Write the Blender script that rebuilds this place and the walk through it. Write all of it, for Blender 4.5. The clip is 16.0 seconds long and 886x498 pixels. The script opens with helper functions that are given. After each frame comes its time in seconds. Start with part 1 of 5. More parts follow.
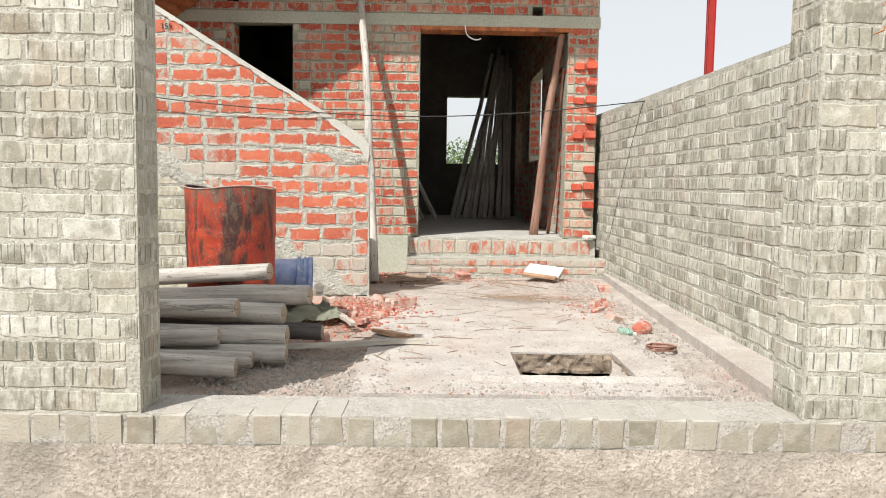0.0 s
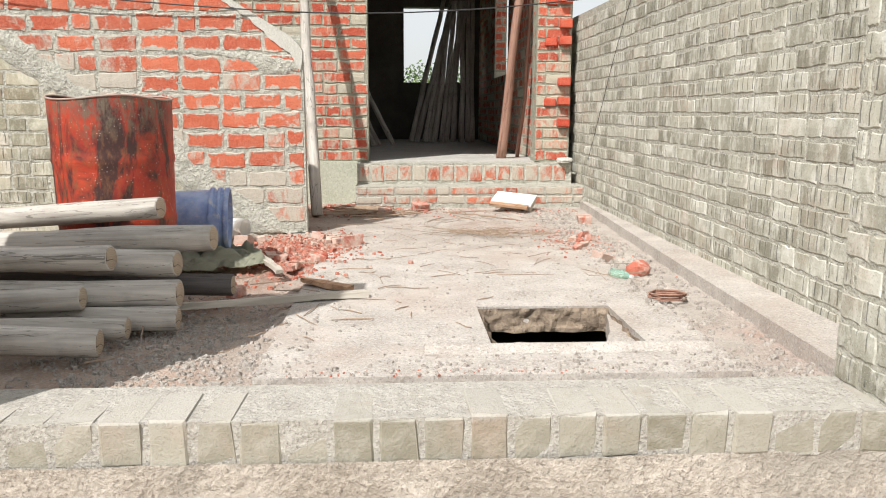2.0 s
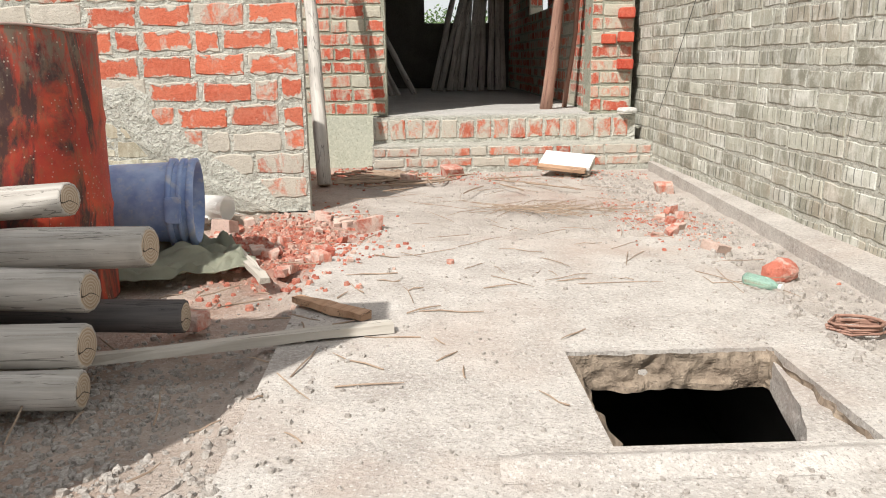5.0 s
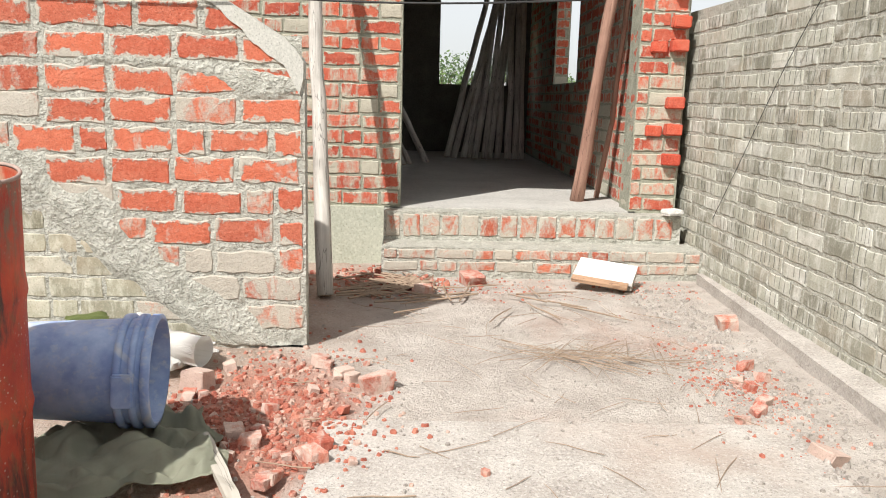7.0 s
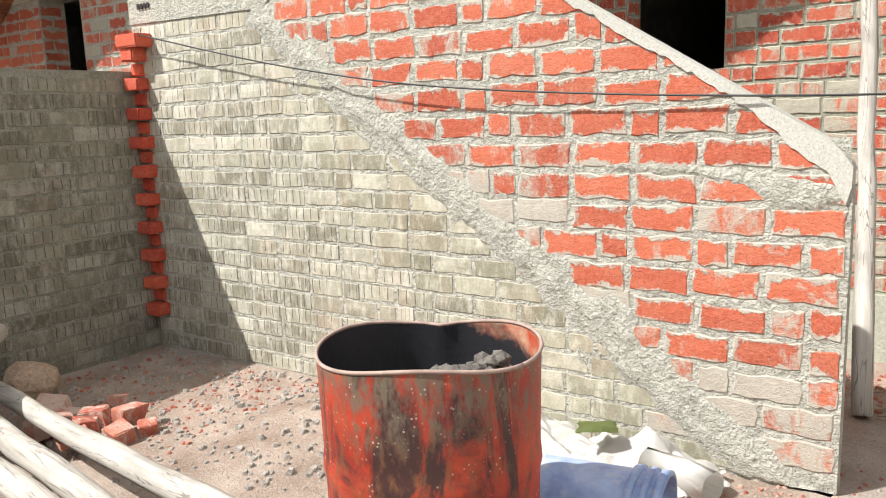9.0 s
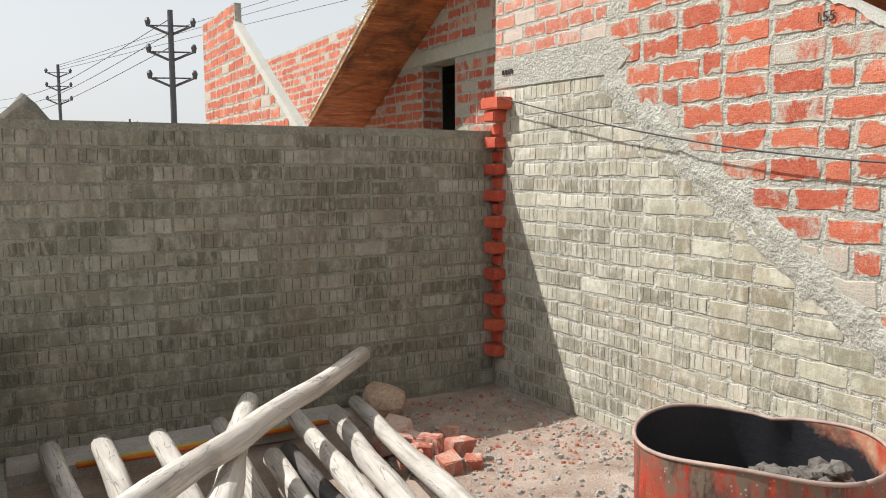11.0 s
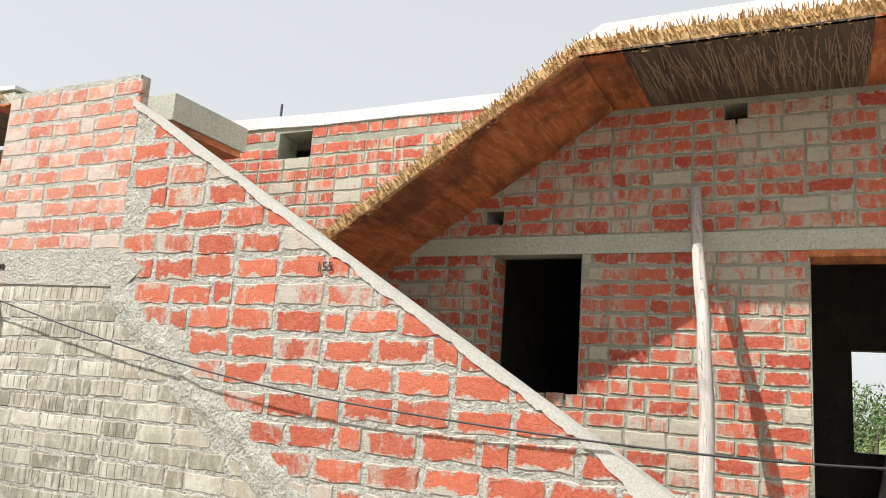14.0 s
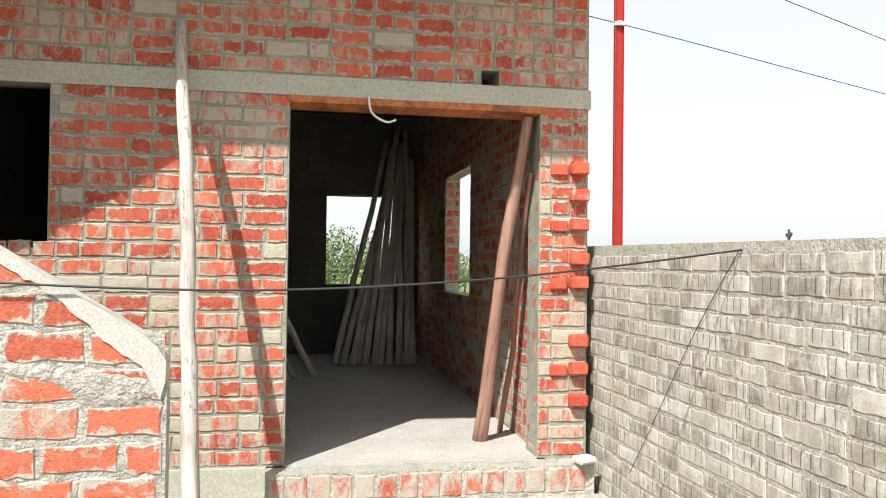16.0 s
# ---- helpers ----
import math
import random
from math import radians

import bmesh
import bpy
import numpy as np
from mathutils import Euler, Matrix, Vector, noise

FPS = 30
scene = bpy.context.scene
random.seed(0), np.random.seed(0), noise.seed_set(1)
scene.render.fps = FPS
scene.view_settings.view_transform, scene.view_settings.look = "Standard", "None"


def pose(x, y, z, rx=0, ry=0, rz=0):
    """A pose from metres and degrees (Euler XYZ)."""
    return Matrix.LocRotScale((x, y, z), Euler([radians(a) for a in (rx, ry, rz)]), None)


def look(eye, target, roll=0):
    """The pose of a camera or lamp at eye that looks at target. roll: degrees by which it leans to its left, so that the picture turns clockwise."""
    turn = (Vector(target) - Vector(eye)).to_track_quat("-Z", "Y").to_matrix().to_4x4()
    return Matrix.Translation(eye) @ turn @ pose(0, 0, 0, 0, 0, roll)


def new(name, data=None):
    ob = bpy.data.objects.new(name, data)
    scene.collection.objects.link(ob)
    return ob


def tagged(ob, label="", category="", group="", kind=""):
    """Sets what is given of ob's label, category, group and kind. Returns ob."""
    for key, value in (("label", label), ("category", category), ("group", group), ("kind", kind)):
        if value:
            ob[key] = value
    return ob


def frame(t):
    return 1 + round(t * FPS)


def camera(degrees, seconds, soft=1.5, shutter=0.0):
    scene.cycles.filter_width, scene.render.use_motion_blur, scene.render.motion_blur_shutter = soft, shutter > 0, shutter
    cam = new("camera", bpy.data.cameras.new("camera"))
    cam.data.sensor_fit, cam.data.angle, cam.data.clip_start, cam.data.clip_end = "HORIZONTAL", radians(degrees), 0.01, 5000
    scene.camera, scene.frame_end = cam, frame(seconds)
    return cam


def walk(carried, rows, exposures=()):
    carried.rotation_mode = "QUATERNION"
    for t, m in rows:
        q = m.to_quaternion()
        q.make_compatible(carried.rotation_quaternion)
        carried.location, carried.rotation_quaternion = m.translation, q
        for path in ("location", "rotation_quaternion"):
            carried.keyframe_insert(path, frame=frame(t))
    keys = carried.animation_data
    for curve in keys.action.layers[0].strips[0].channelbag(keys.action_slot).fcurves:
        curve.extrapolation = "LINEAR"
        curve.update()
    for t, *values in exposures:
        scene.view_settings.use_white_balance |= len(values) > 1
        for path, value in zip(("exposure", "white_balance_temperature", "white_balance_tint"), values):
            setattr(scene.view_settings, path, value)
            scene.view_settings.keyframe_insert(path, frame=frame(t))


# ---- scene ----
cam = camera(59.5, 16.0, soft=1.0)
PATH = [
    (0, (-0.08, -0.003, 0.907), (-0.057, 1.99, 0.738), 0.9),
    (0.5, (0.011, 0.279, 0.892), (0.066, 2.267, 0.675), 1.0),
    (1, (0.036, 0.501, 0.843), (0.135, 2.481, 0.58), 1.0),
    (1.5, (-0.003, 0.754, 0.835), (0.119, 2.727, 0.531), 0.2),
    (2, (0.016, 0.974, 0.811), (0.129, 2.939, 0.46), 0.2),
    (2.5, (0.078, 1.19, 0.822), (0.193, 3.144, 0.408), 0.5),
    (3, (0.033, 1.393, 0.794), (0.173, 3.331, 0.32), 0.8),
    (3.2, (0.008, 1.486, 0.789), (0.149, 3.42, 0.297), 0.6),
    (5.3, (-0.044, 2.328, 0.746), (0.008, 4.272, 0.28), -0.5),
    (5.5, (-0.035, 2.429, 0.735), (0.009, 4.379, 0.295), -0.2),
    (6, (-0.037, 2.618, 0.749), (0.011, 4.577, 0.348), 0.5),
    (6.5, (-0.097, 2.859, 0.818), (-0.024, 4.82, 0.432), 1.5),
    (7, (-0.129, 2.97, 1.06), (-0.064, 4.932, 0.679), 1.5),
    (7.5, (-0.132, 3.106, 1.096), (-0.191, 5.066, 0.705), 0.8),
    (8, (-0.136, 3.256, 1.272), (-0.452, 5.193, 0.886), -0.6),
    (8.5, (-0.21, 3.244, 1.408), (-0.916, 5.078, 1.032), -1.9),
    (9, (-0.227, 3.246, 1.41), (-1.367, 4.854, 1.07), -2.0),
    (9.5, (-0.166, 3.24, 1.452), (-1.683, 4.502, 1.118), -2.1),
    (9.7, (-0.167, 3.213, 1.467), (-1.796, 4.325, 1.14), -2.2),
    (11.8, (-0.185, 3.255, 1.494), (-1.901, 4.272, 1.353), 0.8),
    (12, (-0.188, 3.268, 1.503), (-1.837, 4.395, 1.393), 1.2),
    (12.5, (-0.22, 3.278, 1.499), (-1.684, 4.641, 1.502), 2.3),
    (13, (-0.226, 3.301, 1.509), (-1.523, 4.817, 1.653), 3.3),
    (13.5, (-0.22, 3.327, 1.531), (-1.333, 4.964, 1.809), 3.9),
    (13.9, (-0.208, 3.343, 1.563), (-1.131, 5.081, 1.921), 4.0),
    (14, (-0.207, 3.347, 1.566), (-1.079, 5.108, 1.936), 4.0),
    (14.5, (-0.203, 3.384, 1.568), (-0.786, 5.258, 1.952), 3.3),
    (15, (-0.18, 3.412, 1.567), (-0.452, 5.372, 1.862), 2.5),
    (15.5, (-0.169, 3.436, 1.546), (-0.135, 5.429, 1.713), 1.5),
    (16, (-0.148, 3.454, 1.526), (0.201, 5.423, 1.565), 0.7),
]
EXPOSURES = [(0, 0.36), (3, 0.33), (5.5, 0.33), (7, 0.41), (9, 0.55), (9.5, 0.38), (12, 0.24), (13, 0.22), (14.5, 0.50), (16, 0.64)]
walk(cam, [(t, look(eye, target, roll)) for t, eye, target, roll in PATH], exposures=EXPOSURES)

# ---- world, sun, exposure ----
SUN_DIR = Vector((0.515, 0.685, -1.0)).normalized()
world = bpy.data.worlds.new("sky_world")
scene.world = world
world.use_nodes = True
wn = world.node_tree.nodes
sky = wn.new("ShaderNodeTexSky")
sky.sky_type = "NISHITA"
sky.sun_disc = False
sky.sun_elevation = radians(49.4)
sky.sun_rotation = radians(216.9)
sky.air_density, sky.dust_density, sky.ozone_density = 1.0, 2.2, 0.8
wn["Background"].inputs["Strength"].default_value = 0.108
haze = wn.new("ShaderNodeHueSaturation")
haze.inputs["Saturation"].default_value = 0.42
world.node_tree.links.new(sky.outputs[0], haze.inputs["Color"])
veil = wn.new("ShaderNodeMixRGB")
veil.inputs[0].default_value = 0.62
veil.inputs[2].default_value = (6.9, 7.1, 7.2, 1)
world.node_tree.links.new(haze.outputs[0], veil.inputs[1])
world.node_tree.links.new(veil.outputs[0], wn["Background"].inputs["Color"])
sun = new("sun", bpy.data.lights.new("sun", "SUN"))
sun.data.energy, sun.data.angle, sun.data.color = 4.6, radians(0.53), (1.0, 0.98, 0.945)
sun.matrix_world = look((-20, -25, 40), Vector((-20, -25, 40)) + SUN_DIR)


# ---- materials ----
class Nodes:
    """A small writer of node materials."""

    def __init__(self, name, rough=0.9, metal=0.0):
        self.m = bpy.data.materials.new(name)
        self.m.use_nodes = True
        self.t = self.m.node_tree
        self.b = self.t.nodes["Principled BSDF"]
        self.b.inputs["Roughness"].default_value = rough
        self.b.inputs["Metallic"].default_value = metal

    def add(self, kind, **values):
        n = self.t.nodes.new("ShaderNode" + kind)
        for k, v in values.items():
            n.inputs[k].default_value = v
        return n

    def link(self, a, b):
        self.t.links.new(a, b)

    def place(self, scale=(1, 1, 1), local=False):
        if local:
            src = self.add("TexCoord").outputs["Object"]
        else:
            src = self.add("NewGeometry").outputs["Position"]
        mp = self.add("Mapping")
        mp.inputs["Scale"].default_value = scale
        self.link(src, mp.inputs["Vector"])
        return mp.outputs["Vector"]

    def noise(self, vec, scale, detail=5.0, rough=0.6, distortion=0.0):
        n = self.add("TexNoise", Scale=scale, Detail=detail, Roughness=rough, Distortion=distortion)
        self.link(vec, n.inputs["Vector"])
        return n.outputs["Fac"]

    def step(self, fac, lo, hi):
        r = self.add("MapRange")
        r.inputs["From Min"].default_value, r.inputs["From Max"].default_value = lo, hi
        self.link(fac, r.inputs["Value"])
        return r.outputs["Result"]

    def math(self, op, a, b=None):
        n = self.add("Math")
        n.operation = op
        for i, v in enumerate((a, b)):
            if v is None:
                continue
            if isinstance(v, (int, float)):
                n.inputs[i].default_value = v
            else:
                self.link(v, n.inputs[i])
        return n.outputs[0]

    def mix(self, fac, a, b, blend="MIX"):
        n = self.add("MixRGB")
        n.blend_type = blend
        for i, v in enumerate((fac, a, b)):
            if isinstance(v, (int, float)):
                n.inputs[i].default_value = v
            elif isinstance(v, tuple):
                n.inputs[i].default_value = (*v, 1)
            else:
                self.link(v, n.inputs[i])
        return n.outputs[0]

    def done(self, colour, height=None, strength=0.5, distance=0.01, rough=None):
        if isinstance(colour, tuple):
            self.b.inputs["Base Color"].default_value = (*colour, 1)
        else:
            self.link(colour, self.b.inputs["Base Color"])
        if rough is not None:
            self.link(rough, self.b.inputs["Roughness"])
        if height is not None:
            bp = self.add("Bump", Strength=strength, Distance=distance)
            self.link(height, bp.inputs["Height"])
            self.link(bp.outputs[0], self.b.inputs["Normal"])
        return self.m


def piece_random(n, island):
    if island:
        return n.add("NewGeometry").outputs["Random Per Island"]
    return n.add("ObjectInfo").outputs["Random"]


CEMENT = (0.42, 0.41, 0.35)


def red_brick(name, island, smear, length=0.0, dark=(0.30, 0.036, 0.018), light=(0.54, 0.10, 0.048), cement=CEMENT, bloom=0.35, runs=0.55, coated=0.12):
    """Fired clay brick with cement slurry over part of its face; a share of the bricks is coated almost wholly."""
    n = Nodes(name, 0.92)
    v = n.place()
    r = piece_random(n, island)
    base = n.mix(r, dark, light)
    grain = n.noise(v, 60, 4)
    base = n.mix(n.math("MULTIPLY", n.step(grain, 0.40, 0.72), 0.4 + 0.4 * bloom), base, tuple(c * 1.12 + 0.03 for c in light))
    pale = n.noise(v, 9, 4)
    base = n.mix(n.math("MULTIPLY", n.step(pale, 0.46, 0.8), bloom), base, (0.60, 0.27, 0.17))
    pits = n.noise(v, 150, 3, 0.7)
    base = n.mix(n.math("MULTIPLY", n.step(pits, 0.56, 0.70), 0.7), base, tuple(c * 0.45 for c in dark))
    frost = n.noise(v, 210, 3, 0.7)
    base = n.mix(n.math("MULTIPLY", n.step(frost, 0.56, 0.70), 0.45), base, (0.66, 0.36, 0.27))
    wipe = n.noise(n.place((1.0, 1.0, runs)), 14, 6, 0.65, 0.6)
    big = n.noise(v, 1.6, 3)
    s = n.math("ADD", n.math("MULTIPLY", wipe, 0.65), n.math("MULTIPLY", big, 0.5))
    heavy = n.math("GREATER_THAN", n.math("FRACT", n.math("MULTIPLY", r, 13.7)), 1.0 - coated)
    s = n.math("ADD", s, n.math("ADD", n.math("MULTIPLY", r, 0.10), n.math("MULTIPLY", heavy, 0.22)))
    lo = 0.86 - 0.44 * smear
    mask = n.math("MULTIPLY", n.step(n.math("ADD", s, n.math("MULTIPLY", n.noise(v, 70, 4), 0.16)), lo + 0.08, lo + 0.20), 0.92)
    if length:
        uv = n.add("SeparateXYZ")
        n.link(n.add("UVMap").outputs[0], uv.inputs[0])
        du = n.math("MINIMUM", uv.outputs[0], n.math("SUBTRACT", length, uv.outputs[0]))
        dv = n.math("MULTIPLY", n.math("MINIMUM", uv.outputs[1], n.math("SUBTRACT", 1.0, uv.outputs[1])), 0.095)
        rag = n.math("ADD", n.math("MULTIPLY", n.noise(v, 12, 3, 0.5), 0.085), n.math("MULTIPLY", n.noise(v, 45, 5, 0.75), 0.075))
        rag = n.math("SUBTRACT", rag, 0.071)
        edge = n.step(n.math("SUBTRACT", rag, n.math("MINIMUM", du, dv)), -0.005, 0.004)
        mask = n.math("MAXIMUM", mask, n.math("MULTIPLY", edge, 0.93))
    streak = n.mix(n.noise(v, 35, 4), tuple(c * 0.78 for c in cement), tuple(min(c * 1.25, 0.8) for c in cement))
    streak = n.mix(n.math("MULTIPLY", n.step(n.noise(v, 160, 3, 0.7), 0.54, 0.68), 0.5), streak, tuple(c * 0.45 for c in cement))
    col = n.mix(mask, base, streak)
    h = n.math("ADD", n.math("MULTIPLY", grain, 0.7), n.math("ADD", n.math("MULTIPLY", pits, -0.6), n.math("MULTIPLY", mask, 0.35)))
    return n.done(col, h, 0.8, 0.008)


def grey_brick(name, island, pale=1.0, grooves=1.0, tint=(1.0, 1.0, 1.0)):
    """Cement-washed ash brick with saw-cut grooves on its face, from the brick's own UV (metres along, 0 to 1 up)."""
    n = Nodes(name, 0.95)
    v = n.place()
    r = piece_random(n, island)
    shade = lambda *c: tuple(min(0.8, q * pale * k) for q, k in zip(c, tint))
    base = n.mix(r, shade(0.20, 0.19, 0.145), shade(0.43, 0.42, 0.345))
    wash = n.noise(n.place((1, 1, 0.35)), 22, 5, 0.65, 0.4)
    base = n.mix(n.math("MULTIPLY", n.step(wash, 0.47, 0.66), 0.75), base, shade(0.58, 0.57, 0.51))
    blot = n.noise(v, 5.5, 5, 0.65)
    base = n.mix(n.math("MULTIPLY", n.step(blot, 0.50, 0.68), 0.45), base, shade(0.17, 0.165, 0.12))
    base = n.mix(n.math("MULTIPLY", n.step(blot, 0.46, 0.32), 0.55), base, shade(0.62, 0.61, 0.55))
    lime = n.math("GREATER_THAN", n.math("FRACT", n.math("MULTIPLY", r, 17.3)), 0.90)
    base = n.mix(n.math("MULTIPLY", n.math("MULTIPLY", lime, n.step(n.noise(v, 16, 4), 0.36, 0.56)), 0.5), base, shade(0.64, 0.63, 0.57))
    speck = n.noise(v, 130, 4, 0.7)
    base = n.mix(n.math("MULTIPLY", n.step(speck, 0.54, 0.70), 0.6), base, shade(0.12, 0.115, 0.085))
    lit = n.noise(v, 190, 3, 0.7)
    base = n.mix(n.math("MULTIPLY", n.step(lit, 0.56, 0.70), 0.5), base, shade(0.66, 0.65, 0.59))
    warm = n.noise(v, 3, 3)
    base = n.mix(n.math("MULTIPLY", n.step(warm, 0.5, 0.8), 0.35), base, shade(0.43, 0.31, 0.22))
    uv = n.add("UVMap")
    sep = n.add("SeparateXYZ")
    n.link(uv.outputs[0], sep.inputs[0])
    u = n.math("ADD", sep.outputs[0], n.math("MULTIPLY", r, 0.37))
    u = n.math("ADD", u, n.math("MULTIPLY", n.noise(v, 12, 2), 0.012))
    saw = n.math("FRACT", n.math("MULTIPLY", u, 19.0))
    line = n.math("LESS_THAN", saw, 0.13)
    up = n.math("GREATER_THAN", n.math("ADD", sep.outputs[1], n.math("MULTIPLY", n.noise(v, 25, 2), 0.5)), 0.42)
    on = n.math("GREATER_THAN", n.math("FRACT", n.math("MULTIPLY", r, 7.13)), 0.22)
    cut = n.math("MULTIPLY", n.math("MULTIPLY", line, up), on)
    fade = n.step(n.noise(v, 7, 3), 0.36, 0.52)
    cut = n.math("MULTIPLY", n.math("MULTIPLY", cut, fade), 0.9 * grooves)
    col = n.mix(n.math("MULTIPLY", cut, 0.85), base, (0.07, 0.07, 0.06))
    grain = n.noise(v, 90, 4)
    h = n.math("SUBTRACT", n.math("MULTIPLY", grain, 0.5), n.math("MULTIPLY", cut, 1.2))
    return n.done(col, h, 0.6, 0.006)


def rough_mineral(name, dark, light, scale=6, grit=70, spots=None, strength=0.7, distance=0.015, rough=0.95, stain=None):
    """Mortar, plaster, concrete and earth."""
    n = Nodes(name, rough)
    v = n.place()
    col = n.mix(n.step(n.noise(v, scale, 6), 0.3, 0.7), dark, light)
    fine = n.noise(v, grit, 5, 0.7)
    col = n.mix(n.math("MULTIPLY", n.step(fine, 0.47, 0.68), 0.55), col, tuple(min(1, c * 1.35) for c in light))
    col = n.mix(n.math("MULTIPLY", n.step(n.noise(v, grit * 1.7, 3), 0.55, 0.68), 0.65), col, tuple(c * 0.5 for c in dark))
    if stain:
        col = n.mix(n.math("MULTIPLY", n.step(n.noise(v, scale * 0.22, 4, 0.6, 0.5), 0.5, 0.68), 0.75), col, stain)
    if spots:
        vo = n.add("TexVoronoi", Scale=grit * 0.8)
        n.link(v, vo.inputs["Vector"])
        col = n.mix(n.math("MULTIPLY", n.step(vo.outputs["Distance"], 0.22, 0.12), 0.6), col, spots)
    h = n.math("ADD", n.math("MULTIPLY", fine, 0.6), n.noise(v, scale * 2.5, 4))
    return n.done(col, h, strength, distance)


def timber(name, dark, light, axis=0, rough=0.75):
    """Bare wood with grain and splits along the piece's own axis."""
    n = Nodes(name, rough)
    sc = [14.0, 14.0, 14.0]
    sc[axis] = 0.9
    v = n.place(tuple(sc), local=True)
    r = n.add("ObjectInfo").outputs["Random"]
    col = n.mix(n.step(n.noise(v, 1.5, 6, 0.65, 0.8), 0.3, 0.7), dark, light)
    col = n.mix(n.math("MULTIPLY", r, 0.35), col, tuple(c * 0.6 for c in dark))
    crack = n.noise(v, 1.1, 3, 0.5, 1.5)
    band = n.math("LESS_THAN", n.math("ABSOLUTE", n.math("SUBTRACT", crack, 0.53)), 0.007)
    col = n.mix(n.math("MULTIPLY", band, 0.6), col, tuple(c * 0.25 for c in dark))
    blot = n.noise(n.place((3, 3, 3), local=True), 1.6, 4)
    col = n.mix(n.math("MULTIPLY", n.step(blot, 0.52, 0.75), 0.5), col, tuple(c * 0.62 for c in dark))
    h = n.math("SUBTRACT", n.noise(v, 3, 5), band)
    return n.done(col, h, 0.5, 0.006)


def plain(name, colour, rough=0.6, metal=0.0, vary=0.25, scale=12):
    n = Nodes(name, rough, metal)
    v = n.place()
    col = n.mix(n.math("MULTIPLY", n.step(n.noise(v, scale, 5), 0.35, 0.7), vary), colour, tuple(c * 0.45 for c in colour))
    return n.done(col, n.noise(v, scale * 6, 3), 0.15, 0.003)


MAT = {}
for isl in (False, True):
    k = "_joined" if isl else ""
    MAT["red" + k] = red_brick("clay_brick" + k, isl, 0.36, 0.244, (0.36, 0.062, 0.030), (0.58, 0.15, 0.075), (0.47, 0.455, 0.385), coated=0.06)
    MAT["red_faded" + k] = red_brick("mortar_wiped_clay_brick" + k, isl, 0.66, 0.244, (0.36, 0.07, 0.036), (0.55, 0.16, 0.085), (0.45, 0.43, 0.36), coated=0.25)
    MAT["facade" + k] = red_brick("slurried_clay_brick" + k, isl, 0.58, 0.233, (0.34, 0.046, 0.024), (0.58, 0.125, 0.065), (0.45, 0.445, 0.355), 0.3, 0.25, 0.12)
    MAT["facade_lit" + k] = red_brick("half_slurried_clay_brick" + k, isl, 0.53, 0.233, (0.34, 0.046, 0.024), (0.58, 0.13, 0.065), (0.45, 0.44, 0.35), 0.32, 0.25, 0.08)
    MAT["limed" + k] = grey_brick("limewashed_ash_brick" + k, isl, 1.08)
    MAT["buff" + k] = grey_brick("plain_buff_ash_brick" + k, isl, 1.0, 0.0, (1.03, 1.0, 0.92))
    # ash brick at 0.62 of its tone, slightly browner, for the left wall
    MAT["old" + k] = grey_brick("dark_ash_brick" + k, isl, 0.62, 1.0, (1.02, 0.98, 0.92))
    MAT["tower" + k] = red_brick("pale_clay_brick" + k, isl, 0.55, 0.212, (0.45, 0.13, 0.08), (0.62, 0.27, 0.18), (0.55, 0.47, 0.40))
    MAT["grey" + k] = grey_brick("ash_brick" + k, isl)
    MAT["pale" + k] = grey_brick("pale_ash_brick" + k, isl, 1.06, 1.0, (1.03, 1.0, 0.95))
MAT["mortar"] = rough_mineral("cement_mortar", (0.34, 0.33, 0.275), (0.54, 0.525, 0.46), 11, 55, strength=1.0, distance=0.02)
MAT["mortar_grey"] = rough_mineral("grey_mortar", (0.29, 0.28, 0.23), (0.46, 0.445, 0.385), 11, 60)
MAT["mortar_dark"] = rough_mineral("dark_joint_mortar", (0.16, 0.152, 0.12), (0.28, 0.27, 0.22), 9, 60)
MAT["facade_mortar"] = rough_mineral("weathered_bed_mortar", (0.22, 0.22, 0.165), (0.36, 0.355, 0.28), 9, 60)
# indoor shade is put into this colour: back wall, partitions, ceiling
MAT["inner"] = rough_mineral("shade_dark_render", (0.09, 0.08, 0.07), (0.16, 0.145, 0.125), 5, 50)
MAT["plaster"] = rough_mineral("white_plaster", (0.56, 0.54, 0.50), (0.74, 0.72, 0.68), 5, 40, strength=0.4)
MAT["coping"] = rough_mineral("pale_mortar", (0.42, 0.41, 0.36), (0.52, 0.505, 0.455), 4, 90, strength=0.25)
MAT["lintel"] = rough_mineral("lintel_concrete", (0.38, 0.385, 0.305), (0.47, 0.47, 0.385), 3, 50, strength=0.2)
MAT["bedding"] = rough_mineral("sill_bed_mortar", (0.32, 0.295, 0.255), (0.45, 0.425, 0.38), 12, 70, strength=0.8)
MAT["slab"] = rough_mineral("dusty_concrete", (0.335, 0.295, 0.26), (0.51, 0.47, 0.425), 5, 75, spots=(0.60, 0.575, 0.54), stain=(0.40, 0.315, 0.26), strength=0.7)
n = Nodes("yard_dust", 0.95)
v = n.place()
earth = n.mix(n.step(n.noise(v, 4, 6), 0.3, 0.7), (0.27, 0.19, 0.14), (0.50, 0.40, 0.33))
dust = n.mix(n.step(n.noise(v, 5, 6), 0.3, 0.7), (0.38, 0.325, 0.28), (0.57, 0.515, 0.46))
sx = n.add("SeparateXYZ")
n.link(n.add("NewGeometry").outputs["Position"], sx.inputs[0])
side = n.step(n.math("ADD", sx.outputs[0], n.math("MULTIPLY", n.noise(v, 2.2, 5), 0.5)), -0.45, 0.0)
col = n.mix(side, earth, dust)
red = n.noise(v, 0.9, 5, 0.6, 0.4)
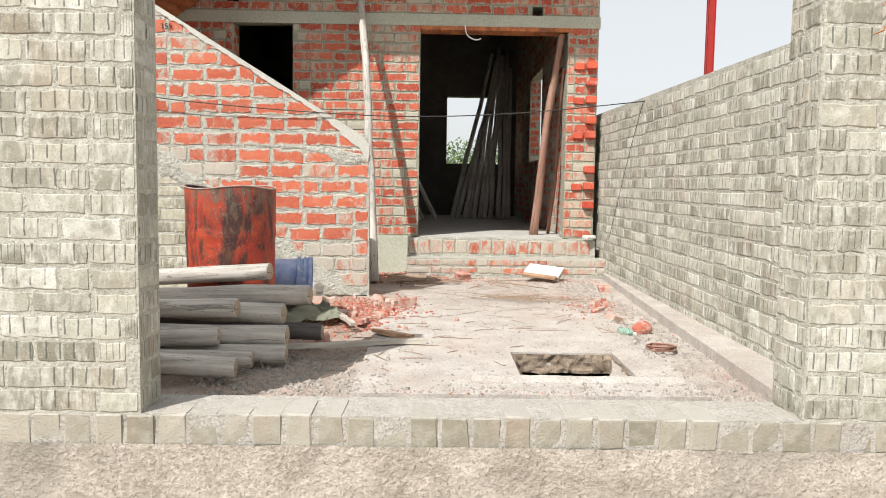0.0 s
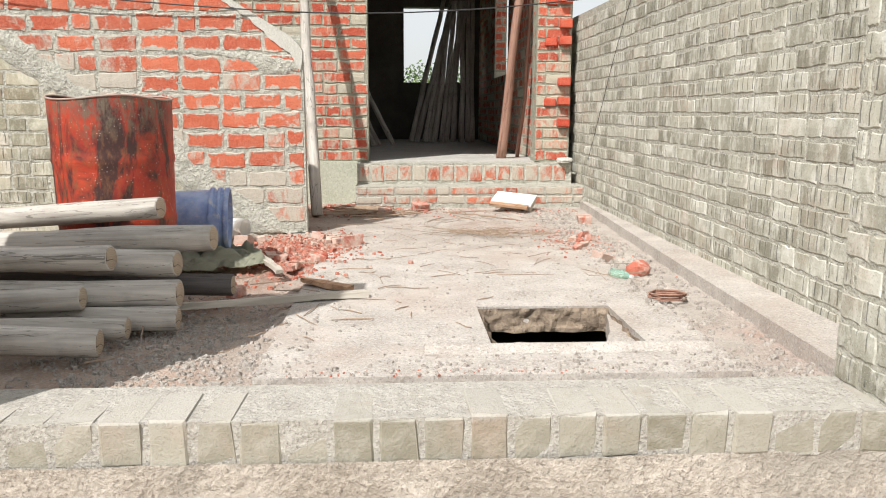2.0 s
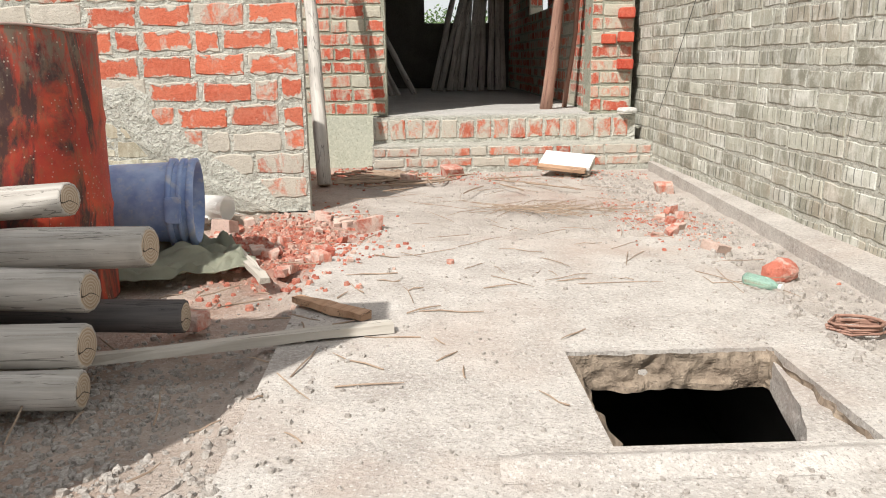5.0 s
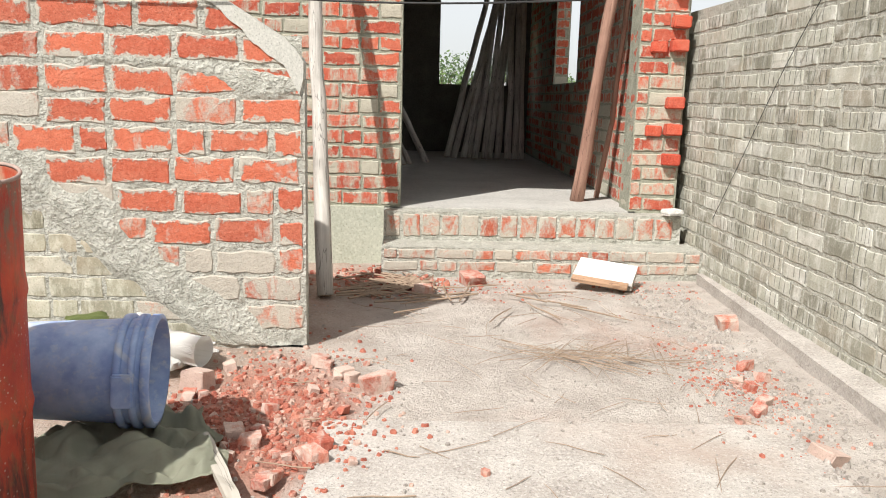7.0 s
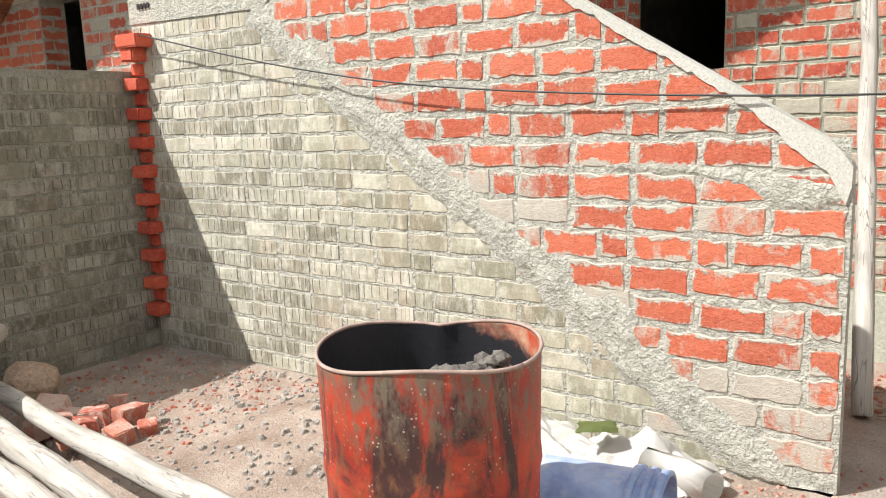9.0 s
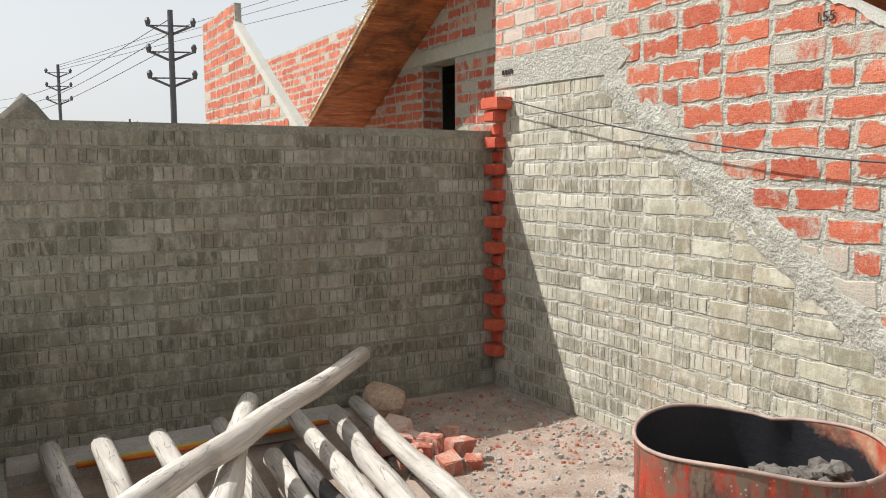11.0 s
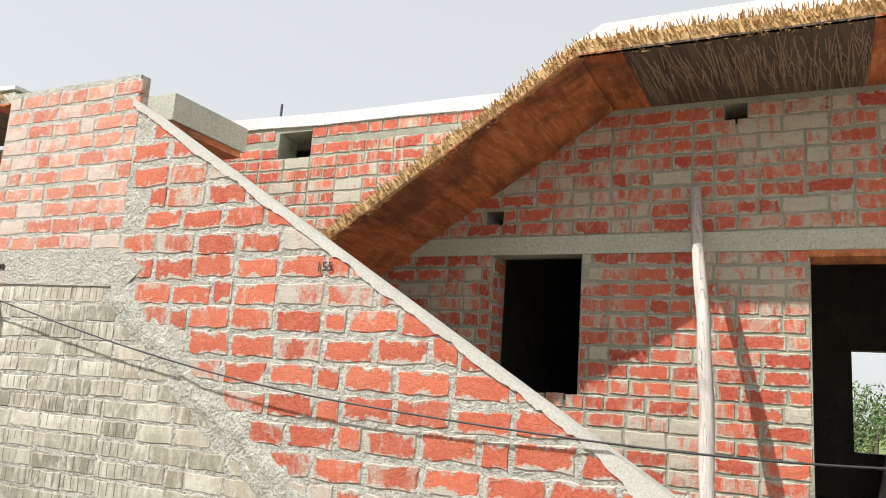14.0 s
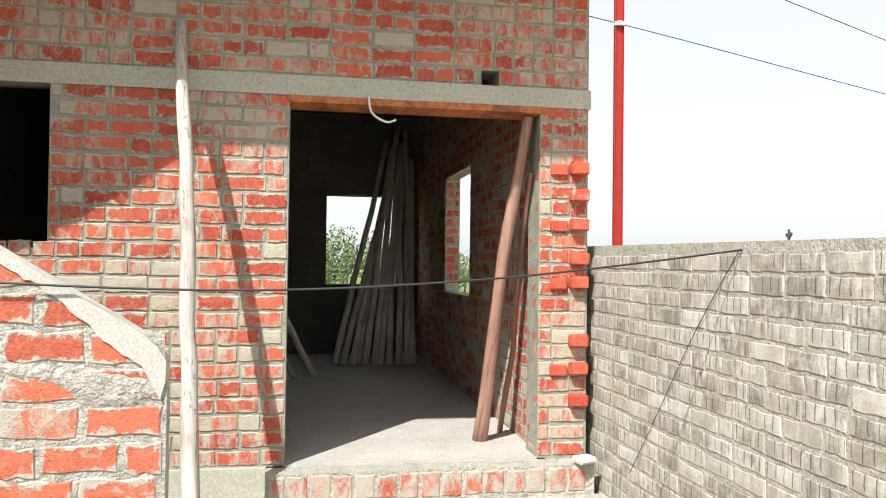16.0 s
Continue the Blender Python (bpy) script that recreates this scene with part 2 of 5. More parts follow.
col = n.mix(n.math("MULTIPLY", n.step(red, 0.52, 0.72), 0.5), col, (0.42, 0.20, 0.13))
fine = n.noise(v, 75, 5, 0.7)
col = n.mix(n.math("MULTIPLY", n.step(fine, 0.5, 0.72), 0.5), col, (0.66, 0.60, 0.54))
col = n.mix(n.math("MULTIPLY", n.step(n.noise(v, 120, 3), 0.58, 0.7), 0.65), col, (0.16, 0.125, 0.10))
near_x = n.math("SUBTRACT", sx.outputs[0], -0.62)
near_y = n.math("MULTIPLY", n.math("SUBTRACT", sx.outputs[1], 5.40), 0.6)
ring = n.math("SQRT", n.math("ADD", n.math("MULTIPLY", near_x, near_x), n.math("MULTIPLY", near_y, near_y)))
spill = n.step(n.math("ADD", ring, n.math("MULTIPLY", n.noise(v, 6, 5, 0.65), 0.35)), 0.56, 0.40)
col = n.mix(n.math("MULTIPLY", spill, 0.75), col, n.mix(fine, (0.26, 0.07, 0.04), (0.46, 0.19, 0.12)))
MAT["soil"] = n.done(col, n.math("ADD", fine, n.noise(v, 14, 4)), 0.85, 0.018)
MAT["base"] = rough_mineral("rubble_render", (0.31, 0.265, 0.215), (0.52, 0.465, 0.40), 5, 45, distance=0.03, strength=0.8, stain=(0.27, 0.245, 0.205))
MAT["raw_edge"] = rough_mineral("raw_slab_edge", (0.17, 0.125, 0.09), (0.31, 0.245, 0.18), 9, 45, strength=0.5, distance=0.02)
MAT["floor"] = rough_mineral("cement_floor", (0.38, 0.36, 0.33), (0.50, 0.48, 0.44), 3, 60)
MAT["street"] = rough_mineral("street_earth", (0.34, 0.28, 0.22), (0.48, 0.41, 0.34), 2, 30, distance=0.03)
MAT["pole"] = timber("weathered_pole", (0.32, 0.285, 0.245), (0.72, 0.675, 0.61), 2)
MAT["brown_pole"] = timber("reddish_bark_pole", (0.24, 0.12, 0.085), (0.50, 0.30, 0.22), 2)
MAT["dark_pole"] = timber("damp_dark_pole", (0.05, 0.045, 0.045), (0.15, 0.13, 0.12), 2)
MAT["plank"] = timber("bare_brown_plank", (0.36, 0.20, 0.11), (0.58, 0.38, 0.25), 0)
MAT["batten"] = timber("weathered_batten", (0.40, 0.36, 0.30), (0.58, 0.53, 0.46), 2)
n = Nodes("shuttering_board", 0.72)
v = n.place((6.0, 0.9, 6.0))
col = n.mix(n.step(n.noise(v, 2.2, 6, 0.65, 0.4), 0.32, 0.68), (0.25, 0.062, 0.020), (0.60, 0.195, 0.062))
col = n.mix(n.math("MULTIPLY", n.step(n.noise(v, 7, 5, 0.7), 0.52, 0.68), 0.5), col, (0.70, 0.40, 0.20))
col = n.mix(n.math("MULTIPLY", n.step(n.noise(n.place(), 2.4, 5, 0.65, 0.6), 0.50, 0.66), 0.75), col, (0.085, 0.034, 0.018))
MAT["soffit"] = n.done(col, n.noise(v, 6, 5), 0.5, 0.006)
MAT["mat"] = timber("dark_reed_mat", (0.055, 0.04, 0.03), (0.21, 0.155, 0.115), 1)
MAT["reed"] = plain("dry_reed", (0.55, 0.36, 0.16), 0.8, vary=0.5, scale=30)
MAT["pale_reed"] = plain("dull_reed", (0.34, 0.25, 0.17), 0.85, vary=0.7, scale=40)
MAT["wire"] = plain("black_cable", (0.03, 0.03, 0.03), 0.5)
MAT["steel"] = plain("grey_steel", (0.10, 0.10, 0.11), 0.5, 0.6)
MAT["redpaint"] = plain("red_oxide_paint", (0.38, 0.02, 0.014), 0.5, vary=0.4, scale=4)
# near-black stands in for the shade down in the sump
MAT["dark"] = plain("shade_black_sump", (0.06, 0.055, 0.05), 0.95)


# ---- mesh helpers ----
def box(bm, x0, x1, y0, y1, z0, z1):
    vs = [bm.verts.new((x, y, z)) for z in (z0, z1) for y in (y0, y1) for x in (x0, x1)]
    for f in ((0, 2, 3, 1), (4, 5, 7, 6), (0, 1, 5, 4), (2, 6, 7, 3), (0, 4, 6, 2), (1, 3, 7, 5)):
        bm.faces.new([vs[i] for i in f])


def prism(bm, pts, a, b, axis="y"):
    """Extrude a polygon (x, z), (y, z) or (x, y) from a to b along the third axis."""
    put = {"y": lambda p, q, d: (p, d, q), "x": lambda p, q, d: (d, p, q), "z": lambda p, q, d: (p, q, d)}[axis]
    lo = [bm.verts.new(put(p, q, a)) for p, q in pts]
    hi = [bm.verts.new(put(p, q, b)) for p, q in pts]
    k = len(pts)
    bm.faces.new(lo)
    bm.faces.new(hi[::-1])
    for i in range(k):
        bm.faces.new((lo[i], hi[i], hi[(i + 1) % k], lo[(i + 1) % k]))
    bmesh.ops.recalc_face_normals(bm, faces=bm.faces)


def tube(bm, pts, radii, sides=10, rough=0.0, cap=True):
    """A round bar through points, with a radius at each; returns the rings."""
    rings = []
    for i, p in enumerate(pts):
        p = Vector(p)
        d = (Vector(pts[min(i + 1, len(pts) - 1)]) - Vector(pts[max(i - 1, 0)])).normalized()
        a = d.orthogonal().normalized() if abs(d.z) > 0.9 else d.cross(Vector((0, 0, 1))).normalized()
        b = d.cross(a)
        ring = []
        for k in range(sides):
            w = 2 * math.pi * k / sides
            r = radii[i] * (1 + rough * (random.random() - 0.5))
            ring.append(bm.verts.new(p + r * (a * math.cos(w) + b * math.sin(w))))
        rings.append(ring)
    for r0, r1 in zip(rings, rings[1:]):
        for k in range(sides):
            bm.faces.new((r0[k], r0[(k + 1) % sides], r1[(k + 1) % sides], r1[k]))
    if cap:
        bm.faces.new(rings[0][::-1])
        bm.faces.new(rings[-1])
    return rings


def mesh_of(name, bm, material, smooth=False):
    me = bpy.data.meshes.new(name)
    bmesh.ops.recalc_face_normals(bm, faces=bm.faces)
    bm.to_mesh(me)
    bm.free()
    for m in material if isinstance(material, (list, tuple)) else [material]:
        me.materials.append(m)
    if smooth:
        me.polygons.foreach_set("use_smooth", [True] * len(me.polygons))
    return me


def part(name, bm, material, parent, label="", smooth=False):
    ob = new(name, mesh_of(name, bm, material, smooth))
    ob.parent = parent
    return tagged(ob, label)


def thing(name, bm, material, label, category, group="", kind="", smooth=False):
    return tagged(new(name, mesh_of(name, bm, material, smooth)), label, category, group, kind)


def holder(name, at, label, category, group="", kind=""):
    ob = new(name)
    ob.location = at
    ob.empty_display_size = 0.1
    return tagged(ob, label, category, group, kind)


def boxes(*args):
    bm = bmesh.new()
    for a in args:
        box(bm, *a)
    return bm


def rough_grid(bm, x0, x1, y0, y1, nx, ny, height, skip=None):
    vs = {}
    for j in range(ny + 1):
        for i in range(nx + 1):
            x, y = x0 + (x1 - x0) * i / nx, y0 + (y1 - y0) * j / ny
            vs[i, j] = bm.verts.new((x, y, height(x, y)))
    for j in range(ny):
        for i in range(nx):
            cx, cy = x0 + (x1 - x0) * (i + 0.5) / nx, y0 + (y1 - y0) * (j + 0.5) / ny
            if skip and skip(cx, cy):
                continue
            bm.faces.new((vs[i, j], vs[i + 1, j], vs[i + 1, j + 1], vs[i, j + 1]))


# ---- brickwork ----
def brick_template(L, H, proud, seed, wear=0.004):
    """A worn brick: its length along x, its face towards -y, centred; vertices, faces and UVs of the face in metres and 0 to 1."""
    rnd = random.Random(seed)
    nx, nz, b = 4, 2, min(0.006, proud * 0.9)
    vs, fs = [], []
    for j in range(nz + 1):
        for i in range(nx + 1):
            x, z = (i / nx - 0.5) * (L - 2 * b), (j / nz - 0.5) * (H - 2 * b)
            edge = i in (0, nx) or j in (0, nz)
            vs.append((x + rnd.uniform(-1, 1) * wear, -proud + rnd.uniform(-1, 1) * 0.0012 + (0.0012 if edge else 0.0), z + rnd.uniform(-1, 1) * wear))
    grid = lambda i, j: j * (nx + 1) + i
    for j in range(nz):
        for i in range(nx):
            fs.append((grid(i, j), grid(i + 1, j), grid(i + 1, j + 1), grid(i, j + 1)))
    rim = [grid(i, 0) for i in range(nx)] + [grid(nx, j) for j in range(nz)] + [grid(i, nz) for i in range(nx, 0, -1)] + [grid(0, j) for j in range(nz, 0, -1)]
    ring = []
    for q in rim:
        x, y, z = vs[q]
        sx, sz = (1 + 2 * b / L), (1 + 2 * b / H)
        ring.append(len(vs))
        vs.append((x * sx, -proud + b, z * sz))
    back = []
    for q in ring:
        x, y, z = vs[q]
        back.append(len(vs))
        vs.append((x, 0.03, z))
    m = len(rim)
    for k in range(m):
        fs.append((rim[k], ring[k], ring[(k + 1) % m], rim[(k + 1) % m]))
        fs.append((ring[k], back[k], back[(k + 1) % m], ring[(k + 1) % m]))
    fs = [f[::-1] if n >= nx * nz else f for n, f in enumerate(fs)]
    fs = fs[:nx * nz] + [f[::-1] for f in fs[nx * nz:]]
    return vs, fs, [(v[0] + L / 2, v[2] / H + 0.5) for v in vs]


def fill_mesh(me, vs, fs, uvs, mats, slots=None):
    me.from_pydata(vs, [], fs)
    lay = me.uv_layers.new(name="UVMap")
    idx = np.empty(len(me.loops), dtype=np.int32)
    me.loops.foreach_get("vertex_index", idx)
    lay.data.foreach_set("uv", np.asarray(uvs, dtype=np.float32)[idx].ravel())
    for m in mats:
        me.materials.append(m)
    if slots is not None:
        me.polygons.foreach_set("material_index", slots)
    me.update()


BRICK_STORE = {}


def brick_set(L, H, proud, mat, wear):
    key = (L, H, proud, mat, wear)
    if key not in BRICK_STORE:
        out = []
        for s in range(5):
            t = brick_template(L, H, proud, s + 11, wear)
            me = bpy.data.meshes.new("brick")
            fill_mesh(me, *t, [MAT[mat]])
            out.append((me, t))
        BRICK_STORE[key] = out
    return BRICK_STORE[key]


def lay_bricks(host, origin, normal, u_range, v_range, pitch, joint, choose, spans, proud=0.0055, near=None, limit=300, wear=0.004, headers=0.0, seed=1, wobble=0.004, top=None):
    """Lay courses on a wall's face. choose(u, v) names the brick material or None; spans(v) gives the free stretches of a course.
    The nearest 300 to the plan point near are parts of their own, the rest one joined part."""
    rnd = random.Random(seed)
    N, Z = Vector(normal), Vector((0, 0, 1))
    U = Z.cross(N)
    O = Vector(origin)
    turn = Matrix((U, -N, Z)).transposed()
    pu, pv = pitch
    L, H = pu - joint, pv - joint
    cells = []
    k = 0
    v = v_range[0]
    while v + pv * 0.6 < v_range[1]:
        vm = v + pv / 2
        for a, b in spans(vm):
            u = u_range[0] - pu * (0.5 if k % 2 else 0.0) - pu * rnd.uniform(0, 0.12)
            while u < b:
                w = pu * (0.5 if rnd.random() < headers else 1.0)
                lo, hi = max(u, a), min(u + w, b)
                if hi - lo > joint + 0.035:
                    m = choose((lo + hi) / 2, vm)
                    if m:
                        cells.append(((lo + hi) / 2, vm, hi - lo - joint, m))
                u += w
        v += pv
        k += 1
    if near is not None:
        P = Vector(near)
        cells.sort(key=lambda c: (O + U * c[0] + Z * c[1] - P).length)
    vs, fs, uv, slots, mats = [], [], [], [], []
    for i, (u, v, w, m) in enumerate(cells):
        pos = O + U * u + Z * (v + rnd.uniform(-1, 1) * wobble) - N * rnd.uniform(0, 0.002)
        tilt = Matrix.Rotation(rnd.uniform(-1, 1) * 0.012, 3, "Y")
        rot = turn @ tilt
        me, t = rnd.choice(brick_set(L, H, proud, m, wear))
        cut = top is not None and pos.z + pv / 2 > top(pos.x + w / 2)
        if i < limit and cut:
            low_down = lambda q: Vector((q.x, q.y, min(q.z, top(q.x))))
            pts = [low_down(pos + rot @ Vector((q[0] * w / L, q[1], q[2]))) - pos for q in t[0]]
            me = bpy.data.meshes.new("brick")
            fill_mesh(me, pts, t[1], t[2], [MAT[m]])
            ob = new("brick", me)
            ob.location = pos
            ob.parent = host
        elif i < limit:
            ob = new("brick", me)
            ob.matrix_world = Matrix.LocRotScale(pos, rot.to_quaternion(), (w / L, 1, rnd.uniform(0.90, 1.04)))
            ob.parent = host
        else:
            t = rnd.choice(brick_set(L, H, proud, m + "_joined", wear))[1]
            off = len(vs)
            if m not in mats:
                mats.append(m)
            for q in t[0]:
                at = pos + rot @ Vector((q[0] * w / L, q[1], q[2]))
                if top is not None:
                    at.z = min(at.z, top(at.x))
                vs.append(at)
            uv.extend(t[2])
            fs.extend(tuple(j + off for j in f) for f in t[1])
            slots.extend([mats.index(m)] * len(t[1]))
    if vs:
        me = bpy.data.meshes.new("far_bricks")
        fill_mesh(me, vs, fs, uv, [MAT[m + "_joined"] for m in mats], slots)
        ob = new("far_bricks", me)
        ob.parent = host
        tagged(ob, kind="stuff")
    return len(cells)


def free(u0, u1, holes):
    """The course spans between u0 and u1 left by openings (ua, ub, va, vb)."""
    def spans(v):
        out = [(u0, u1)]
        for ua, ub, va, vb in holes:
            if va < v < vb:
                nxt = []
                for a, b in out:
                    if ub <= a or ua >= b:
                        nxt.append((a, b))
                    else:
                        if ua > a:
                            nxt.append((a, ua))
                        if ub < b:
                            nxt.append((ub, b))
                out = nxt
        return out
    return spans


def wall_with_holes(bm, x0, x1, y0, y1, z0, z1, holes):
    """A wall along x with openings (xa, xb, za, zb) right through it."""
    xs = sorted({x0, x1, *[c for h in holes for c in h[:2] if x0 < c < x1]})
    zs = sorted({z0, z1, *[c for h in holes for c in h[2:] if z0 < c < z1]})
    solid = {}
    for i in range(len(xs) - 1):
        for j in range(len(zs) - 1):
            cx, cz = (xs[i] + xs[i + 1]) / 2, (zs[j] + zs[j + 1]) / 2
            solid[i, j] = not any(a < cx < b and c < cz < d for a, b, c, d in holes)
    verts = {}
    def V(i, j, y):
        if (i, j, y) not in verts:
            verts[i, j, y] = bm.verts.new((xs[i], y, zs[j]))
        return verts[i, j, y]
    for (i, j), s in solid.items():
        if not s:
            continue
        bm.faces.new((V(i, j, y0), V(i + 1, j, y0), V(i + 1, j + 1, y0), V(i, j + 1, y0)))
        bm.faces.new((V(i, j, y1), V(i, j + 1, y1), V(i + 1, j + 1, y1), V(i + 1, j, y1)))
        for di, dj, p, q in ((-1, 0, (i, j), (i, j + 1)), (1, 0, (i + 1, j + 1), (i + 1, j)), (0, -1, (i + 1, j), (i, j)), (0, 1, (i, j + 1), (i + 1, j + 1))):
            if not solid.get((i + di, j + dj), False):
                bm.faces.new((V(*p, y0), V(*q, y0), V(*q, y1), V(*p, y1)))


def structure(name, bm, material, label, category, smooth=False):
    return thing(name, bm, material, label, category, kind="structure", smooth=smooth)


# ---- ground, yard, street ----
YARD_L, YARD_R, FRONT, STAIR_Y, HOUSE_Y = -4.6, 1.62, 2.93, 6.19, 8.0
FLOOR_Z, STREET_Z = 0.36, -0.62
SLAB = (-0.43, 1.12, 3.24, 5.38)
HOLE = (0.335, 0.885, 3.57, 4.08)

bm = bmesh.new()
box(bm, -900, 900, -900, 900, STREET_Z - 0.5, STREET_Z)
structure("ground", bm, MAT["street"], "dry bare earth street and open land", "ground")


def soil_height(x, y):
    h = 0.018 * noise.noise((x * 1.3, y * 1.3, 0)) + 0.012 * noise.noise((x * 5, y * 5, 2)) + 0.006 * noise.noise((x * 17, y * 17, 4))
    h += 0.09 * math.exp(-((x + 2.6) ** 2 / 0.5 + (y - 5.7) ** 2 / 0.15))
    return h - 0.012 - (0.03 if x < -0.5 and y < 5 else 0.0)


bm = bmesh.new()
rough_grid(bm, YARD_L - 0.05, YARD_R + 0.05, 3.05, HOUSE_Y + 0.05, 150, 120, soil_height, lambda x, y: SLAB[0] + 0.06 < x < SLAB[1] - 0.06 and SLAB[2] + 0.06 < y < SLAB[3] - 0.06)
structure("yard_ground", bm, MAT["soil"], "dusty yard earth with brick crumbs and gravel", "ground", smooth=True)

bm = bmesh.new()
x0, x1, y0, y1 = SLAB
hx0, hx1, hy0, hy1 = HOLE
wall_with_holes(bm, x0, x1, -0.095, 0.012, y0, y1, [(hx0, hx1, hy0, hy1)])
bmesh.ops.transform(bm, verts=bm.verts, matrix=Matrix(((1, 0, 0, 0), (0, 0, 1, 0), (0, 1, 0, 0), (0, 0, 0, 1))))
structure("tank_slab", bm, MAT["slab"], "dusty concrete slab over a sump, with a square hatch hole", "slab")
# sump walls, their shade painted in with the dark colour
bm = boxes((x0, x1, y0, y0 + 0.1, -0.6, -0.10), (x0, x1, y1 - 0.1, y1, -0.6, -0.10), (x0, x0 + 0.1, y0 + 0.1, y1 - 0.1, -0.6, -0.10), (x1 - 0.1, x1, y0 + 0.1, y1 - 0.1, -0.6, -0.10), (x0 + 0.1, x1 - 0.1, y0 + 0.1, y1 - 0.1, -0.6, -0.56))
structure("tank_wall", bm, MAT["dark"], "sump walls under the slab, coloured dark for the shade", "tank")

slab_ob = bpy.data.objects["tank_slab"]
for seed, (ax, lo, hi, at) in enumerate((("y", hx0, hx1, hy1), ("x", hy0, hy1, hx0), ("x", hy0, hy1, hx1))):
    bm = bmesh.new()
    rough_grid(bm, lo, hi, -0.095, 0.006, 44, 12, lambda u, w: 0.014 + 0.016 * noise.noise((u * 11, w * 11, seed)) + 0.012 * noise.noise((u * 30, w * 30, seed)) + (0.03 * max(0.0, noise.noise((u * 9, 0, seed + 4))) if w < -0.07 else 0.0))
    for v in bm.verts:
        u, w, d = v.co
        if ax == "y":
            v.co = (u, at - d, w)
        else:
            v.co = (at + (d if at == hx0 else -d), u, w)
    part("broken_edge", bm, MAT["raw_edge"], slab_ob, "rough broken concrete edge of the hatch", smooth=False)

bm = bmesh.new()
prism(bm, [(hx1 + 0.001, hy1), (hx1 - 0.01, hy1 - 0.02), (hx1 - 0.075, hy0 + 0.2), (hx1 - 0.15, hy0), (hx1 + 0.001, hy0)], -0.094, -0.012, "z")
bmesh.ops.subdivide_edges(bm, edges=bm.edges[:], cuts=3, use_grid_fill=True)
for q in bm.verts:
    q.co += 0.008 * Vector((noise.noise(q.co * 21), noise.noise(q.co * 23 + Vector((4, 0, 0))), 0.6 * noise.noise(q.co * 19)))
part("corner_fillet", bm, MAT["slab"], slab_ob, "broken cement fillet in the hatch corner")
bm = bmesh.new()
rough_grid(bm, 0.10, 1.08, 3.44, 3.56, 60, 10, lambda x, y: 0.012 + 0.022 * max(0.0, 1 - abs(y - 3.50 - 0.015 * noise.noise((x * 4, 0, 2))) / 0.05) + 0.004 * noise.noise((x * 20, y * 20, 5)))
part("cement_lip", bm, MAT["slab"], slab_ob, "low trowelled cement lip before the hatch", smooth=True)

# front sill of the yard
bm = bmesh.new()
rough_grid(bm, -5.4, 2.6, STREET_Z - 0.05, -0.11, 110, 12, lambda x, y: 0.014 * noise.noise((x * 3, y * 5, 0)) + 0.012 * noise.noise((x * 11, y * 11, 3)))
bmesh.ops.transform(bm, verts=bm.verts, matrix=Matrix(((1, 0, 0, 0), (0, 0, 1, FRONT - 0.012), (0, 1, 0, 0), (0, 0, 0, 1))))
box(bm, -5.4, 2.6, FRONT + 0.03, 3.12, STREET_Z - 0.05, -0.05)
sill = structure("wall_front_sill", bm, MAT["base"], "low rendered plinth with a row of bricks laid on edge", "wall", smooth=True)

# front walls
bm = bmesh.new()
prism(bm, [(-5.0, -0.02), (-1.20, -0.02), (-1.20, 2.05), (-2.5, 2.05), (-2.5, 0.72), (-5.0, 0.72)], FRONT, FRONT + 0.22)
front_left = structure("wall_front_left", bm, MAT["mortar_grey"], "grey ash-brick boundary wall with fat mortar joints", "wall")
bm = boxes((1.36, 2.6, FRONT, FRONT + 0.27, -0.02, 1.92), (1.63, 1.86, FRONT + 0.27, 3.73, -0.02, 1.72))
front_right = structure("wall_front_right", bm, MAT["mortar_grey"], "grey ash-brick gate pier at the yard corner", "wall")
bm = bmesh.new()
prism(bm, [(3.2, -0.02), (9.6, -0.02), (9.6, 1.665), (6.0, 1.63), (3.2, 1.60)], YARD_R, YARD_R + 0.22, "x")
wall_right = structure("wall_right", bm, MAT["mortar_grey"], "grey ash-brick compound wall with streaked cement", "wall")
bm = bmesh.new()
prism(bm, [(1.37, 3.2), (YARD_R + 0.01, 3.2), (YARD_R + 0.01, 7.55), (1.58, 7.55), (1.50, 6.0), (1.43, 4.6)], -0.05, 0.05, "z")
structure("wall_right_ledge", bm, MAT["slab"], "cement ledge along the foot of the compound wall", "ledge")
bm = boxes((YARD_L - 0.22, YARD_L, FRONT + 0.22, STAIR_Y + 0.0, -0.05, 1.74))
wall_left = structure("wall_left", bm, MAT["mortar_dark"], "dull grey-brown ash-brick compound wall", "wall")
bm = boxes((YARD_L, YARD_L + 0.28, 3.2, 5.0, -0.04, 0.03))
structure("wall_left_ledge", bm, MAT["slab"], "cement ledge at the foot of the wall", "ledge")

# stair wall
SLOPE_A, SLOPE_B = (-3.53, 3.02), (-0.60, 1.228)
CORNER = -0.60
slope_z = lambda x: SLOPE_A[1] + (x - SLOPE_A[0]) * (SLOPE_B[1] - SLOPE_A[1]) / (SLOPE_B[0] - SLOPE_A[0])
TOWER_L, TOWER_TOP = -4.60, 3.18
bm = bmesh.new()
prism(bm, [(TOWER_L, -0.05), (CORNER, -0.05), (CORNER, 1.12), (-0.68, slope_z(-0.68) - 0.012), (-3.53, 3.01), (-3.53, TOWER_TOP), (TOWER_L, TOWER_TOP)], STAIR_Y, STAIR_Y + 0.07)
stair_wall = structure("wall_stair", bm, MAT["mortar"], "sloping stair wall, red bricks on edge above grey ash bricks", "wall")
bm = bmesh.new()
lo, hi = [], []
